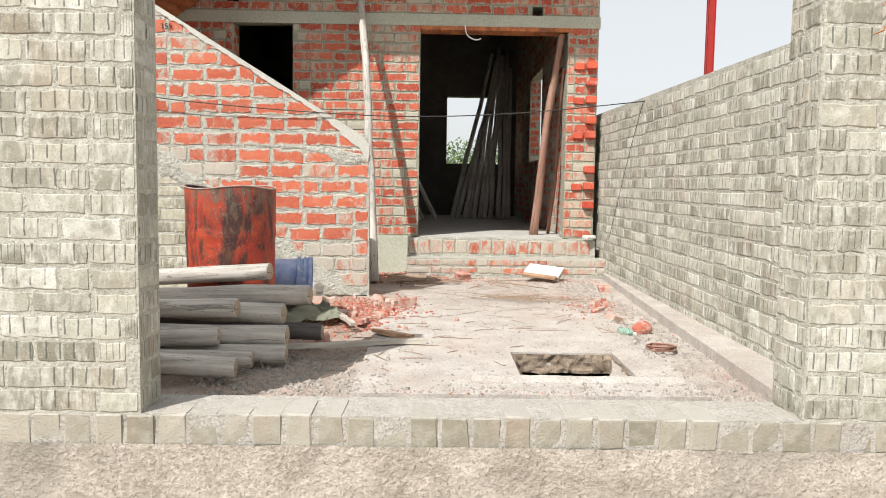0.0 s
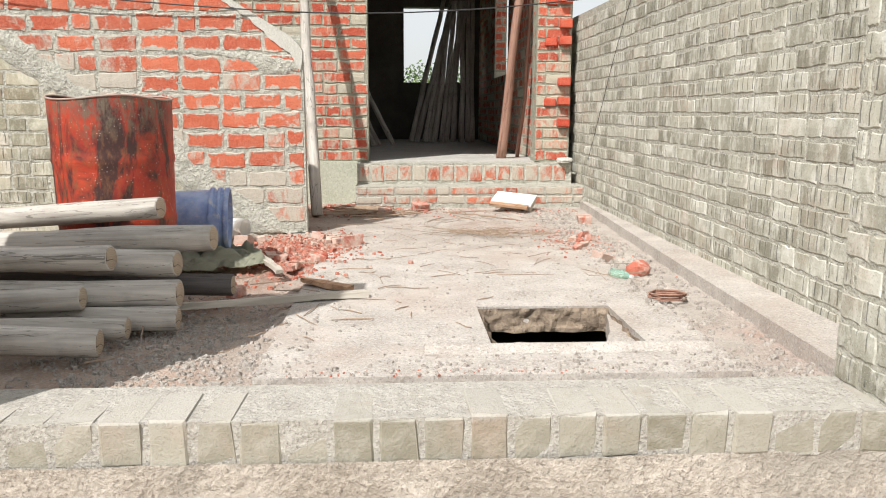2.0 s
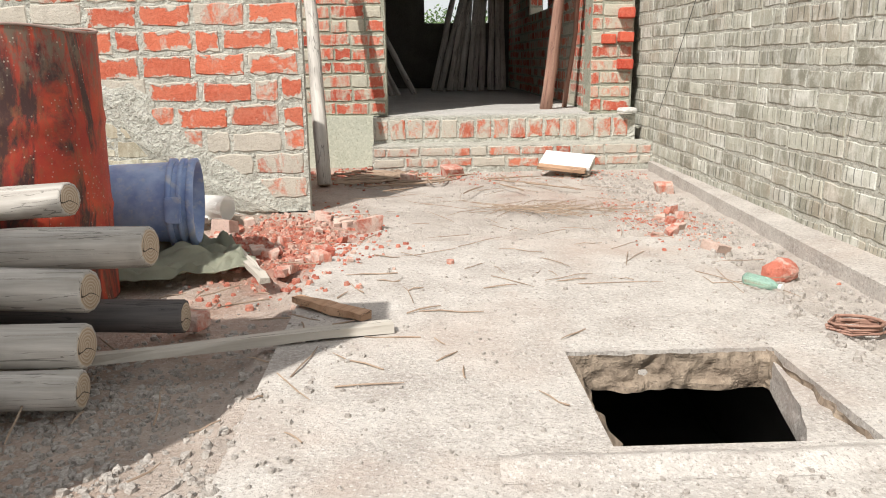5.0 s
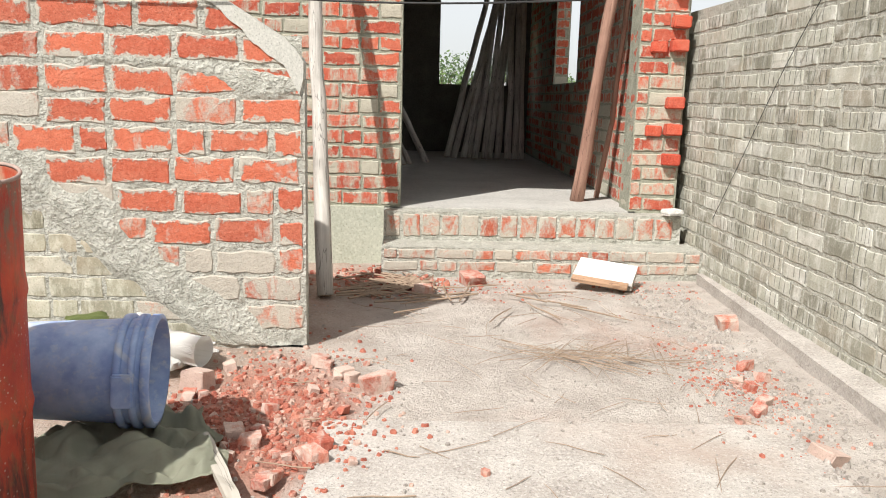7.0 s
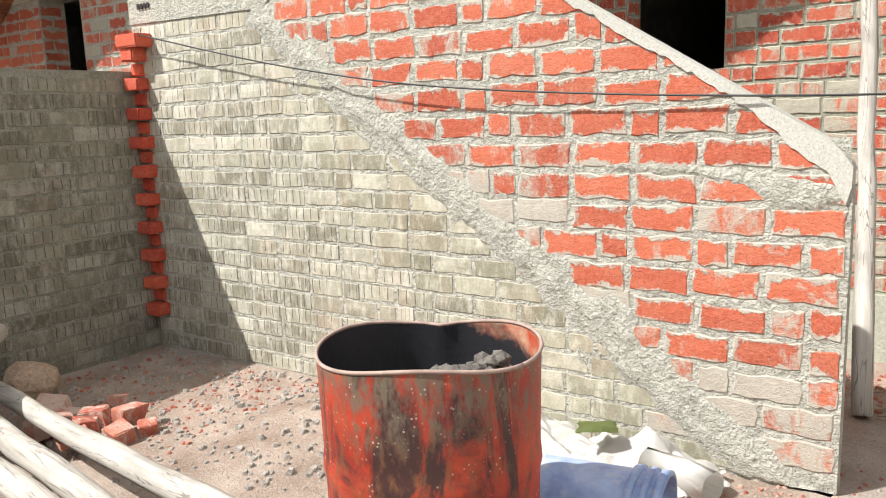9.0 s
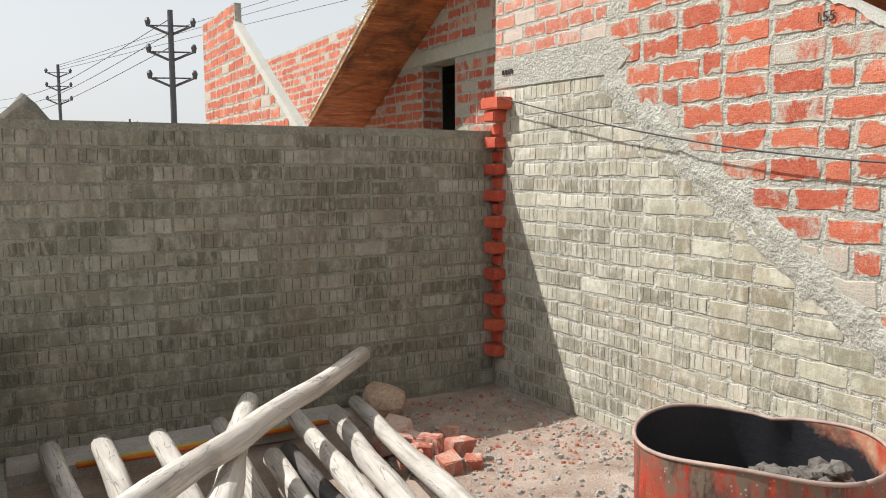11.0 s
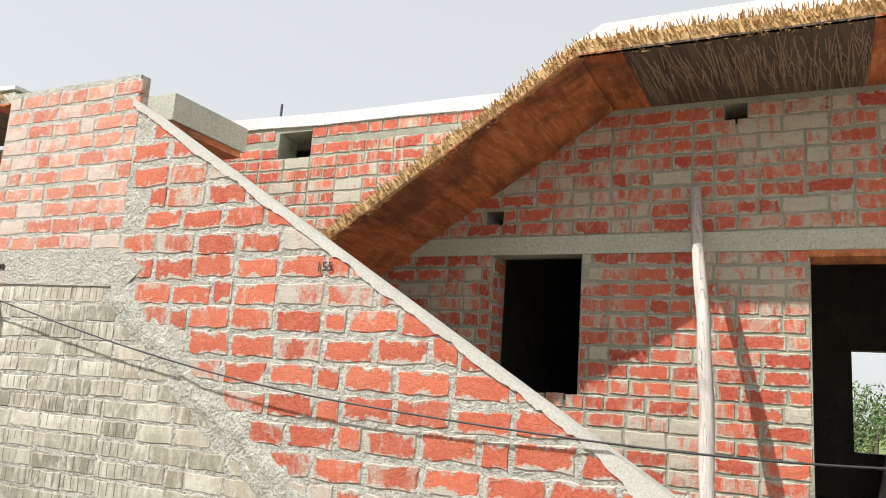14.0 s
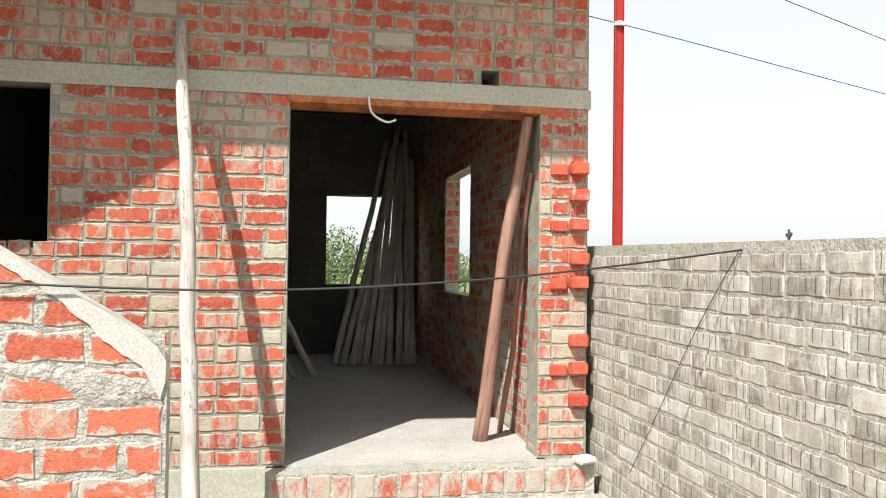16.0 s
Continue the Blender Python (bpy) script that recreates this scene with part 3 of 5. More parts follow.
for i in range(141):
    x = -3.55 + 2.87 * i / 140
    w = 0.036 + 0.010 * noise.noise((x * 50, 0, 7)) + 0.016 * noise.noise((x * 6, 0, 0)) + 0.014 * noise.noise((x * 23, 0, 4))
    lo.append((x, slope_z(x) - w - (0.07 * math.exp(-((x + 0.72) / 0.16) ** 2))))
    hi.append((x, slope_z(x) + 0.006))
hi.extend([(-0.63, slope_z(-0.63) - 0.012), (-0.602, 1.19), (-0.604, 1.12)])
lo.append((-0.62, 1.06))
prism(bm, lo + hi[::-1], STAIR_Y - 0.012, STAIR_Y + 0.07)
structure("stair_coping", bm, MAT["coping"], "white mortar coping sloping up the stair wall", "coping")

# house
DOOR = (-0.25, 1.25, -0.2, 2.475)
WIN = (-2.137, -1.54, 1.59, 2.505)
bm = bmesh.new()
vents = [(-4.01, -3.70, 3.29, 3.50), (-0.70, -0.57, 3.26, 3.39), (-2.20, -2.08, 2.69, 2.79), (0.88, 0.99, 2.60, 2.70), (0.50, 0.58, 3.28, 3.37)]
wall_with_holes(bm, -4.9, 1.56, HOUSE_Y, HOUSE_Y + 0.23, -0.1, 3.45, [DOOR, WIN, *vents])
wall_with_holes(bm, -4.9, -1.2, HOUSE_Y, HOUSE_Y + 0.23, 3.45, 3.58, vents[:1])
facade = structure("wall_house_front", bm, MAT["facade_mortar"], "red brick house front smeared with cement slurry", "wall")
bm = boxes((-4.9, 1.57, HOUSE_Y - 0.02, HOUSE_Y + 0.1, 2.49, 2.605))
structure("lintel_band", bm, MAT["lintel"], "cast concrete lintel band over door and window", "lintel")
bm = boxes((-0.26, 1.27, HOUSE_Y - 0.025, HOUSE_Y + 0.22, 2.450, 2.488))
structure("lintel_shutter_board", bm, MAT["soffit"], "orange shuttering board under the door lintel", "board")
bm = boxes((-3.0, 1.3, HOUSE_Y + 0.0, 13.6, FLOOR_Z - 0.3, FLOOR_Z))
structure("floor", bm, MAT["floor"], "bare dusty cement floor inside the house", "floor")
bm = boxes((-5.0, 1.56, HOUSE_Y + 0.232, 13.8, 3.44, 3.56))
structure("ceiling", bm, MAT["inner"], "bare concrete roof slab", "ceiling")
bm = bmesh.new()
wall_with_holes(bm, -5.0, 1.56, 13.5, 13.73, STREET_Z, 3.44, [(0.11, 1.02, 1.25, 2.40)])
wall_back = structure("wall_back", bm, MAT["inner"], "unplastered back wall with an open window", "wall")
bm = bmesh.new()
wall_with_holes(bm, HOUSE_Y + 0.23, 13.5, -1.455, -1.30, STREET_Z, 3.44, [(10.25, 11.5, 1.24, 2.43)])
bmesh.ops.transform(bm, verts=bm.verts, matrix=Matrix(((0, -1, 0, 0), (1, 0, 0, 0), (0, 0, 1, 0), (0, 0, 0, 1))))
wall_side = structure("wall_side", bm, MAT["facade_mortar"], "brick side wall with an open window", "wall")
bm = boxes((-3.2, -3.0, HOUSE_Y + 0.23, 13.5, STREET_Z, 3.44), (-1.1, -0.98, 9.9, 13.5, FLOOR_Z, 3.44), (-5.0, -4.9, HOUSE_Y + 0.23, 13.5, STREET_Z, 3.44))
structure("wall_inner", bm, MAT["inner"], "cement-rendered partition walls, coloured dark for indoor shade", "wall")

bm = bmesh.new()
prism(bm, [(-4.95, 3.54), (-4.2, 3.55), (-3.6, 3.53), (-2.9, 3.535), (-2.2, 3.52), (-1.45, 3.53), (-1.45, 3.61), (-2.4, 3.625), (-3.4, 3.62), (-4.95, 3.66)], HOUSE_Y - 0.02, HOUSE_Y + 0.5)
structure("roof_edge", bm, MAT["plaster"], "white cement topping along the roof edge", "roof")
# steps
bm = boxes((-0.35, 1.62, 7.59, 7.86, -0.05, 0.172), (-0.35, 1.56, 7.85, 8.0, -0.05, 0.352))
steps = structure("door_steps", bm, MAT["mortar"], "two brick and mortar entrance steps", "steps")
bm = bmesh.new()
box(bm, -4.5, -0.352, HOUSE_Y - 0.035, HOUSE_Y, -0.05, 0.36)
structure("plinth_band", bm, MAT["lintel"], "smooth cement plinth along the house foot", "plinth")

# canopy over door and second stair flight
BEND, CAN_Y = (-1.357, 3.43), 7.18
FLT = (-3.75, BEND[1] - 0.655 * (3.75 - 1.357))
bm = bmesh.new()
prism(bm, [FLT, BEND, (1.60, 3.43), (1.60, 3.61), (BEND[0] + 0.12, 3.60), (BEND[0] - 0.05, 3.50), (FLT[0], FLT[1] + 0.075)], CAN_Y, HOUSE_Y)
canopy = structure("canopy_slab", bm, MAT["plaster"], "concrete porch canopy running down into a stair flight", "canopy")
bm = boxes((-4.6, -3.5, STAIR_Y + 0.23, 7.05, 3.0, 3.16))
landing = structure("landing_slab", bm, MAT["lintel"], "concrete stair landing slab with orange shuttering below", "slab")
part("shutter_board", boxes((-4.55, -3.52, STAIR_Y + 0.24, 7.03, 2.96, 2.999)), MAT["soffit"], landing, "orange shuttering board")

# soffit boards and mats of the canopy, and its reed fringe
def soffit_z(x):
    return BEND[1] if x > BEND[0] else BEND[1] - 0.655 * (BEND[0] - x)


def soffit_piece(name, x0, x1, material, label, y0=CAN_Y - 0.03, drop=0.012):
    bm = bmesh.new()
    prism(bm, [(x0, soffit_z(x0) - drop), (x1, soffit_z(x1) - drop), (x1, soffit_z(x1) - 0.001), (x0, soffit_z(x0) - 0.001)], y0, HOUSE_Y - 0.012)
    part(name, bm, material, canopy, label)


edges = [-3.74, -3.1, -2.62, -2.1, -1.7, BEND[0]]
for i, (a, b) in enumerate(zip(edges, edges[1:])):
    soffit_piece("soffit_board", a, b - 0.004, MAT["soffit"], "orange-brown shuttering board", drop=0.010 + 0.004 * (i % 2))
soffit_piece("soffit_board", BEND[0], -1.13, MAT["soffit"], "orange-brown shuttering board")
soffit_piece("reed_mat", -1.126, 0.05, MAT["mat"], "blackened reed mat lining")
soffit_piece("soffit_board", 0.054, 0.29, MAT["soffit"], "orange-brown shuttering board")
soffit_piece("reed_mat", 0.294, 1.30, MAT["mat"], "blackened reed mat lining")
soffit_piece("soffit_board", 1.304, 1.62, MAT["soffit"], "orange-brown shuttering board")


for x0, x1 in ((-1.12, 0.045), (0.30, 1.295)):
    rnd = random.Random(int(x0 * 100))
    bm = bmesh.new()
    for _ in range(230):
        x = rnd.uniform(x0, x1)
        y = rnd.uniform(CAN_Y, HOUSE_Y - 0.25)
        ln, dx = rnd.uniform(0.1, 0.45), rnd.uniform(-0.03, 0.05)
        tube(bm, [(x, y, BEND[1] - 0.013), (x + dx * 0.5, y + ln * 0.5, BEND[1] - 0.016), (min(max(x + dx, x0), x1), min(y + ln, HOUSE_Y - 0.02), BEND[1] - 0.013)], [0.0022, 0.003, 0.0022], 4)
    tagged(part("reed_strands", bm, MAT["pale_reed"], canopy, "loose dull reeds on the blackened mat"), kind="stuff")


def reed_fringe(bm, x0, x1, zf, y, count, rnd, down=-0.035):
    for _ in range(count):
        x = rnd.uniform(x0, x1)
        z = zf(x) + rnd.uniform(-0.01, 0.075)
        ln = rnd.uniform(0.03, 0.085)
        p = Vector((x, y + 0.02, z))
        q = p + Vector((rnd.uniform(-0.025, 0.025), -ln, rnd.uniform(down, 0.05)))
        tube(bm, [p, q], [0.004, 0.0025], 4)


rnd = random.Random(5)
bm = bmesh.new()
reed_fringe(bm, -3.7, 1.6, soffit_z, CAN_Y, 4600, rnd)
tagged(part("reed_fringe", bm, MAT["reed"], canopy, "golden cut reed ends along the canopy lip"), kind="stuff")
bm = bmesh.new()
prism(bm, [(FLT[0], FLT[1] - 0.012), (BEND[0], BEND[1] - 0.012), (1.6, BEND[1] - 0.012), (1.6, BEND[1] + 0.07), (BEND[0], BEND[1] + 0.075), (FLT[0], FLT[1] + 0.07)], CAN_Y - 0.028, CAN_Y - 0.004)
part("reed_edge", bm, MAT["reed"], canopy, "bundled golden reeds along the lip")


n = Nodes("sawn_log_end", 0.85)
v = n.place((1, 1, 0.0), local=True)
ln = n.add("VectorMath")
ln.operation = "LENGTH"
n.link(v, ln.inputs[0])
rings = n.math("FRACT", n.math("ADD", n.math("MULTIPLY", ln.outputs["Value"], 120.0), n.math("MULTIPLY", n.noise(v, 30, 3), 0.8)))
col = n.mix(n.step(rings, 0.2, 0.9), (0.34, 0.25, 0.17), (0.52, 0.43, 0.33))
split = n.math("LESS_THAN", n.math("ABSOLUTE", n.math("SUBTRACT", n.noise(v, 9, 1, 0.3, 0.5), 0.5)), 0.006)
MAT["cut_end"] = n.done(n.mix(split, col, (0.06, 0.045, 0.03)), rings, 0.3, 0.003)


# ---- poles, logs, sticks ----
def round_pole(name, a, b, r0, r1, material, label, category, group="", bend=0.012, sides=12, seg=9, seed=0, kind=""):
    """A crooked round pole from a to b, its own z along its length."""
    rnd = random.Random(seed)
    a, b = Vector(a), Vector(b)
    ln = (b - a).length
    bm = bmesh.new()
    pts, rad = [], []
    ox = oy = 0.0
    for i in range(seg + 1):
        f = i / seg
        if 0 < i < seg:
            ox += rnd.uniform(-1, 1) * bend
            oy += rnd.uniform(-1, 1) * bend
        pts.append((ox * math.sin(math.pi * f), oy * math.sin(math.pi * f), ln * f))
        rad.append((r0 + (r1 - r0) * f) * rnd.uniform(0.94, 1.07))
    pts.insert(0, (0, 0, -0.004))
    rad.insert(0, rad[0] * 0.86)
    pts.append((0, 0, ln + 0.004))
    rad.append(rad[-1] * 0.86)
    tube(bm, pts, rad, sides, 0.07)
    bm.faces.ensure_lookup_table()
    for f in (bm.faces[-1], bm.faces[-2]):
        f.material_index = 1
    ob = thing(name, bm, [material, MAT["cut_end"]], label, category, group, kind, smooth=True)
    ob.matrix_world = Matrix.Translation(a) @ (b - a).to_track_quat("Z", "Y").to_matrix().to_4x4()
    return ob


LOGS = [
    ((-4.30, 5.00, 0.12), (-1.00, 4.32, 0.40), 0.050, 0.060), ((-4.00, 4.76, 0.15), (-0.76, 4.22, 0.285), 0.055, 0.070),
    ((-4.35, 4.62, 0.12), (-0.88, 4.10, 0.20), 0.050, 0.068), ((-3.73, 4.32, 0.10), (-1.10, 3.99, 0.245), 0.055, 0.058),
    ((-4.27, 4.20, 0.13), (-0.83, 3.93, 0.115), 0.050, 0.068), ((-4.11, 3.86, 0.17), (-0.82, 3.86, 0.035), 0.055, 0.055),
    ((-4.29, 3.62, 0.12), (-0.96, 3.72, 0.04), 0.060, 0.052), ((-4.37, 3.39, 0.10), (-1.00, 3.56, 0.035), 0.060, 0.055),
    ((-3.9, 4.45, 0.05), (-0.70, 4.27, 0.07), 0.055, 0.058), ((-3.6, 3.75, 0.05), (-1.15, 3.82, 0.13), 0.055, 0.052),
]
for i, (a, b, r0, r1) in enumerate(LOGS):
    dark = i == 8
    round_pole("log", a, b, r0 * 0.88, r1 * 0.84, MAT["dark_pole" if dark else "pole"], "dark weathered eucalyptus log in the yard stack" if dark else "grey weathered eucalyptus log in the yard stack", "log", "stack of logs", bend=0.02, seed=i + 3)
round_pole("log", (-4.3, 5.05, 0.40), (-2.60, 3.44, 0.42), 0.05, 0.055, MAT["pole"], "thin pale log lying across the stack", "log", "stack of logs", bend=0.01, seed=40)
round_pole("log", (-4.05, 4.30, 0.30), (-2.68, 3.80, 0.33), 0.05, 0.055, MAT["pole"], "pale log lying askew on the stack", "log", "stack of logs", bend=0.02, seed=41)
round_pole("prop_pole", (-0.625, 7.06, 0.0), (-0.853, 7.955, 2.86), 0.045, 0.032, MAT["pole"], "long pale barked pole leaning on the house front", "pole", bend=0.014, seg=14, seed=51)
round_pole("timber_post", (1.01, 8.50, 0.36), (1.19, 8.05, 2.44), 0.048, 0.034, MAT["brown_pole"], "reddish peeled post leaning in the doorway", "post", bend=0.008, seg=12, seed=52)
round_pole("timber_post", (1.20, 8.72, 0.36), (1.235, 8.12, 2.10), 0.020, 0.016, MAT["brown_pole"], "thin reddish post leaning in the doorway", "post", bend=0.015, seed=53)
rnd = random.Random(8)
for i in range(11):
    f = i / 10
    x = 0.14 + 0.86 * f + rnd.uniform(-0.03, 0.03)
    round_pole("shuttering_pole", (x + 0.08, 12.42 - 0.10 * f + rnd.uniform(-0.08, 0.08), 0.36), (0.88 + 0.26 * f + rnd.uniform(-0.04, 0.04), 13.30 + 0.01 * (i % 3), 3.05 + rnd.uniform(-0.35, 0.2)), 0.042, 0.030, MAT["pole"], "dim bare pole leaning on the back wall", "pole", "poles stored indoors", bend=0.02, seed=60 + i)
for i, (a, b) in enumerate((((-0.05, 11.6, 0.36), (-0.78, 12.1, 1.7)), ((-0.30, 11.2, 0.36), (-0.62, 11.5, 1.05)), ((-0.24, 11.35, 0.36), (-0.70, 11.7, 1.2)))):
    round_pole("shuttering_pole", a, b, 0.035, 0.03, MAT["pole"], "short bare pole leaning indoors", "pole", "poles stored indoors", seed=80 + i)


def batten(a, b, w, h, label, seed=0):
    a, b = Vector(a), Vector(b)
    ln = (b - a).length
    bm = bmesh.new()
    box(bm, -w / 2, w / 2, -h / 2, h / 2, 0, ln)
    bmesh.ops.subdivide_edges(bm, edges=[e for e in bm.edges if e.calc_length() > ln * 0.9], cuts=6)
    r = random.Random(seed)
    for v in bm.verts:
        v.co += Vector((r.uniform(-1, 1), r.uniform(-1, 1), 0)) * 0.004
    ob = thing("batten", bm, MAT["plank" if "brown" in label else "batten"], label, "batten")
    ob.matrix_world = Matrix.Translation(a) @ (b - a).to_track_quat("Z", "Y").to_matrix().to_4x4()
    return ob


batten((-1.5, 3.90, 0.03), (-0.12, 4.27, 0.03), 0.035, 0.025, "long grey batten lying over the slab edge", 1)
batten((-0.43, 4.53, 0.035), (-0.20, 4.36, 0.028), 0.045, 0.02, "short splintered brown wood offcut", 2)
batten((-0.76, 5.16, 0.05), (-0.58, 4.80, 0.02), 0.035, 0.02, "cement-crusted lath on the rubble", 3)

# ---- drum ----
DR = (-1.31, 4.70)
n = Nodes("rusty_red_drum_paint", 0.55)
v = n.place()
col = n.mix(n.step(n.noise(v, 7, 6), 0.35, 0.65), (0.31, 0.022, 0.012), (0.52, 0.065, 0.022))
drip = n.noise(n.place((1, 1, 0.22)), 6.5, 7, 0.68, 0.9)
col = n.mix(n.math("MULTIPLY", n.step(drip, 0.48, 0.57), 0.92), col, (0.022, 0.018, 0.017))
rust = n.noise(n.place((1, 1, 0.45)), 40, 7, 0.7)
col = n.mix(n.math("MULTIPLY", n.step(rust, 0.50, 0.68), 0.75), col, (0.20, 0.085, 0.035))
pos = n.add("NewGeometry").outputs["Position"]
sp = n.add("SeparateXYZ")
n.link(pos, sp.inputs[0])
band = n.step(n.math("ADD", sp.outputs[2], n.math("MULTIPLY", n.noise(n.place((1, 1, 0.3)), 14, 6, 0.7), 0.55)), 0.96, 1.10)
col = n.mix(n.math("MULTIPLY", n.math("MULTIPLY", band, n.step(rust, 0.40, 0.58)), 0.9), col, (0.15, 0.12, 0.085))
vo = n.add("TexVoronoi", Scale=70.0)
n.link(v, vo.inputs["Vector"])
col = n.mix(n.math("MULTIPLY", n.math("MULTIPLY", n.step(vo.outputs["Distance"], 0.22, 0.12), n.step(n.noise(v, 9, 4), 0.46, 0.60)), 0.75), col, (0.55, 0.48, 0.38))
MAT["drum"] = n.done(col, rust, 0.4, 0.004)
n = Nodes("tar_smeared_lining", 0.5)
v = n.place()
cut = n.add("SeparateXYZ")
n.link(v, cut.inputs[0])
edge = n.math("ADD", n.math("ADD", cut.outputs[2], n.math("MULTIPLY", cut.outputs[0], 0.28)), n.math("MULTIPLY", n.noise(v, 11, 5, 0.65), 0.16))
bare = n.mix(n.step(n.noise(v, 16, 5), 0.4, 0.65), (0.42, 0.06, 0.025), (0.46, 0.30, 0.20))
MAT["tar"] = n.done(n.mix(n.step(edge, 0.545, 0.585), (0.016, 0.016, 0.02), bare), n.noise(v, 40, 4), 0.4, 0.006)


def drum_radius(w, f):
    dent = 0.022 * math.exp(-((w - 2.05) / 0.13) ** 2) * f ** 6
    return 0.252 + 0.020 * math.cos(2 * (w - 0.6)) * f - dent


drum = holder("steel_drum", (*DR, 0), "rusty red steel drum with tar drips and a bent rim", "drum")


def drum_shell(z0, z1, rings, off, close=False):
    bm = bmesh.new()
    rows = []
    for j in range(rings + 1):
        f = j / rings
        z = z0 + (z1 - z0) * f
        fz = z / 0.866
        bulge = 0.006 * (math.exp(-((fz - 0.35) / 0.02) ** 2) + math.exp(-((fz - 0.68) / 0.02) ** 2))
        row = []
        for k in range(64):
            w = 2 * math.pi * k / 64
            r = drum_radius(w, fz) + off + bulge
            row.append(bm.verts.new((r * math.cos(w), r * math.sin(w), z - 0.010 * fz ** 8 * math.cos(3 * w))))
        rows.append(row)
    for r0, r1 in zip(rows, rows[1:]):
        for k in range(64):
            bm.faces.new((r0[k], r0[(k + 1) % 64], r1[(k + 1) % 64], r1[k]))
    if close:
        bm.faces.new(rows[0])
    return bm


part("shell", drum_shell(0.0, 0.862, 40, 0.0), MAT["drum"], drum, smooth=True)
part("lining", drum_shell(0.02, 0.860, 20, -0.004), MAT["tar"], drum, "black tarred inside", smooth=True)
bm = bmesh.new()
ring = []
for k in range(65):
    w = 2 * math.pi * k / 64
    ring.append((drum_radius(w, 1) * math.cos(w), drum_radius(w, 1) * math.sin(w), 0.864 - 0.010 * math.cos(3 * w)))
tube(bm, ring, [0.005] * 65, 6)
part("rim", bm, plain("dusty_rim", (0.42, 0.30, 0.25), 0.7, vary=0.7, scale=25), drum, "rolled dusty rim", smooth=True)
bm = bmesh.new()
rnd = random.Random(3)
for _ in range(110):
    w, r = rnd.uniform(0, 6.28), 0.19 * math.sqrt(rnd.random())
    c = bmesh.ops.create_icosphere(bm, subdivisions=1, radius=rnd.uniform(0.012, 0.035))
    m = Matrix.Translation((r * math.cos(w), r * math.sin(w), 0.765 + 0.08 * math.cos(w + 0.3) * r / 0.2 + rnd.uniform(-0.02, 0.02))) @ Matrix.Rotation(rnd.uniform(0, 6), 4, "X") @ Matrix.Diagonal((1, rnd.uniform(0.6, 1), rnd.uniform(0.5, 0.9), 1))
    bmesh.ops.transform(bm, verts=c["verts"], matrix=m)
lay = [bm.verts.new((0.225 * math.cos(6.2832 * k / 32), 0.225 * math.sin(6.2832 * k / 32), 0.745 + 0.075 * math.cos(6.2832 * k / 32 + 0.3))) for k in range(32)]
bm.faces.new(lay)
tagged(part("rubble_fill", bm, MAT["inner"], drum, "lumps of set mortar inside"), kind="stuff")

# ---- bucket ----
n = Nodes("blue_plastic", 0.5)
v = n.place()
col = n.mix(n.step(n.noise(v, 9, 5), 0.4, 0.65), (0.20, 0.28, 0.50), (0.36, 0.45, 0.64))
col = n.mix(n.math("MULTIPLY", n.step(n.noise(v, 30, 5), 0.55, 0.72), 0.6), col, (0.48, 0.50, 0.52))
col = n.mix(n.math("MULTIPLY", n.step(n.noise(v, 4, 4, 0.6, 0.6), 0.60, 0.66), 0.7), col, (0.55, 0.55, 0.54))
MAT["bucket"] = n.done(col, n.noise(v, 50, 3), 0.15, 0.003)
bucket = holder("plastic_bucket", (-1.29, 5.20, 0.062), "scuffed blue plastic bucket lying on its side", "bucket")


def turned(profile, sides=40):
    bm = bmesh.new()
    rows = [[bm.verts.new((z, r * math.cos(6.28319 * k / sides), r * math.sin(6.28319 * k / sides))) for k in range(sides)] for z, r in profile]
    for r0, r1 in zip(rows, rows[1:]):
        for k in range(sides):
            bm.faces.new((r0[k], r0[(k + 1) % sides], r1[(k + 1) % sides], r1[k]))
    return bm, rows


TIP = Matrix.Translation((0, 0, 0.174)) @ Matrix.Rotation(radians(7), 4, "Z") @ Matrix.Rotation(radians(2), 4, "Y")
bm, rows = turned([(0.0, 0.0), (0.0, 0.135), (0.005, 0.142), (0.29, 0.158), (0.385, 0.163), (0.385, 0.157), (0.29, 0.152), (0.012, 0.136), (0.012, 0.0)])
bmesh.ops.remove_doubles(bm, verts=bm.verts, dist=0.0001)
bmesh.ops.transform(bm, verts=bm.verts, matrix=TIP)
part("body", bm, MAT["bucket"], bucket, smooth=True)
for z, w in ((0.295, 0.012), (0.335, 0.010), (0.372, 0.014)):
    bm, rows = turned([(z - w, 0.158), (z - w * 0.8, 0.172), (z + w * 0.8, 0.173), (z + w, 0.160)])
    bmesh.ops.transform(bm, verts=bm.verts, matrix=TIP)
    part("rim_rib", bm, MAT["bucket"], bucket, smooth=True)
bm = boxes((0.285, 0.345, -0.186, -0.165, -0.05, 0.05))
bmesh.ops.bevel(bm, geom=bm.edges[:], offset=0.006, segments=2, affect="EDGES")
bmesh.ops.transform(bm, verts=bm.verts, matrix=TIP)
part("handle_boss", bm, MAT["bucket"], bucket)


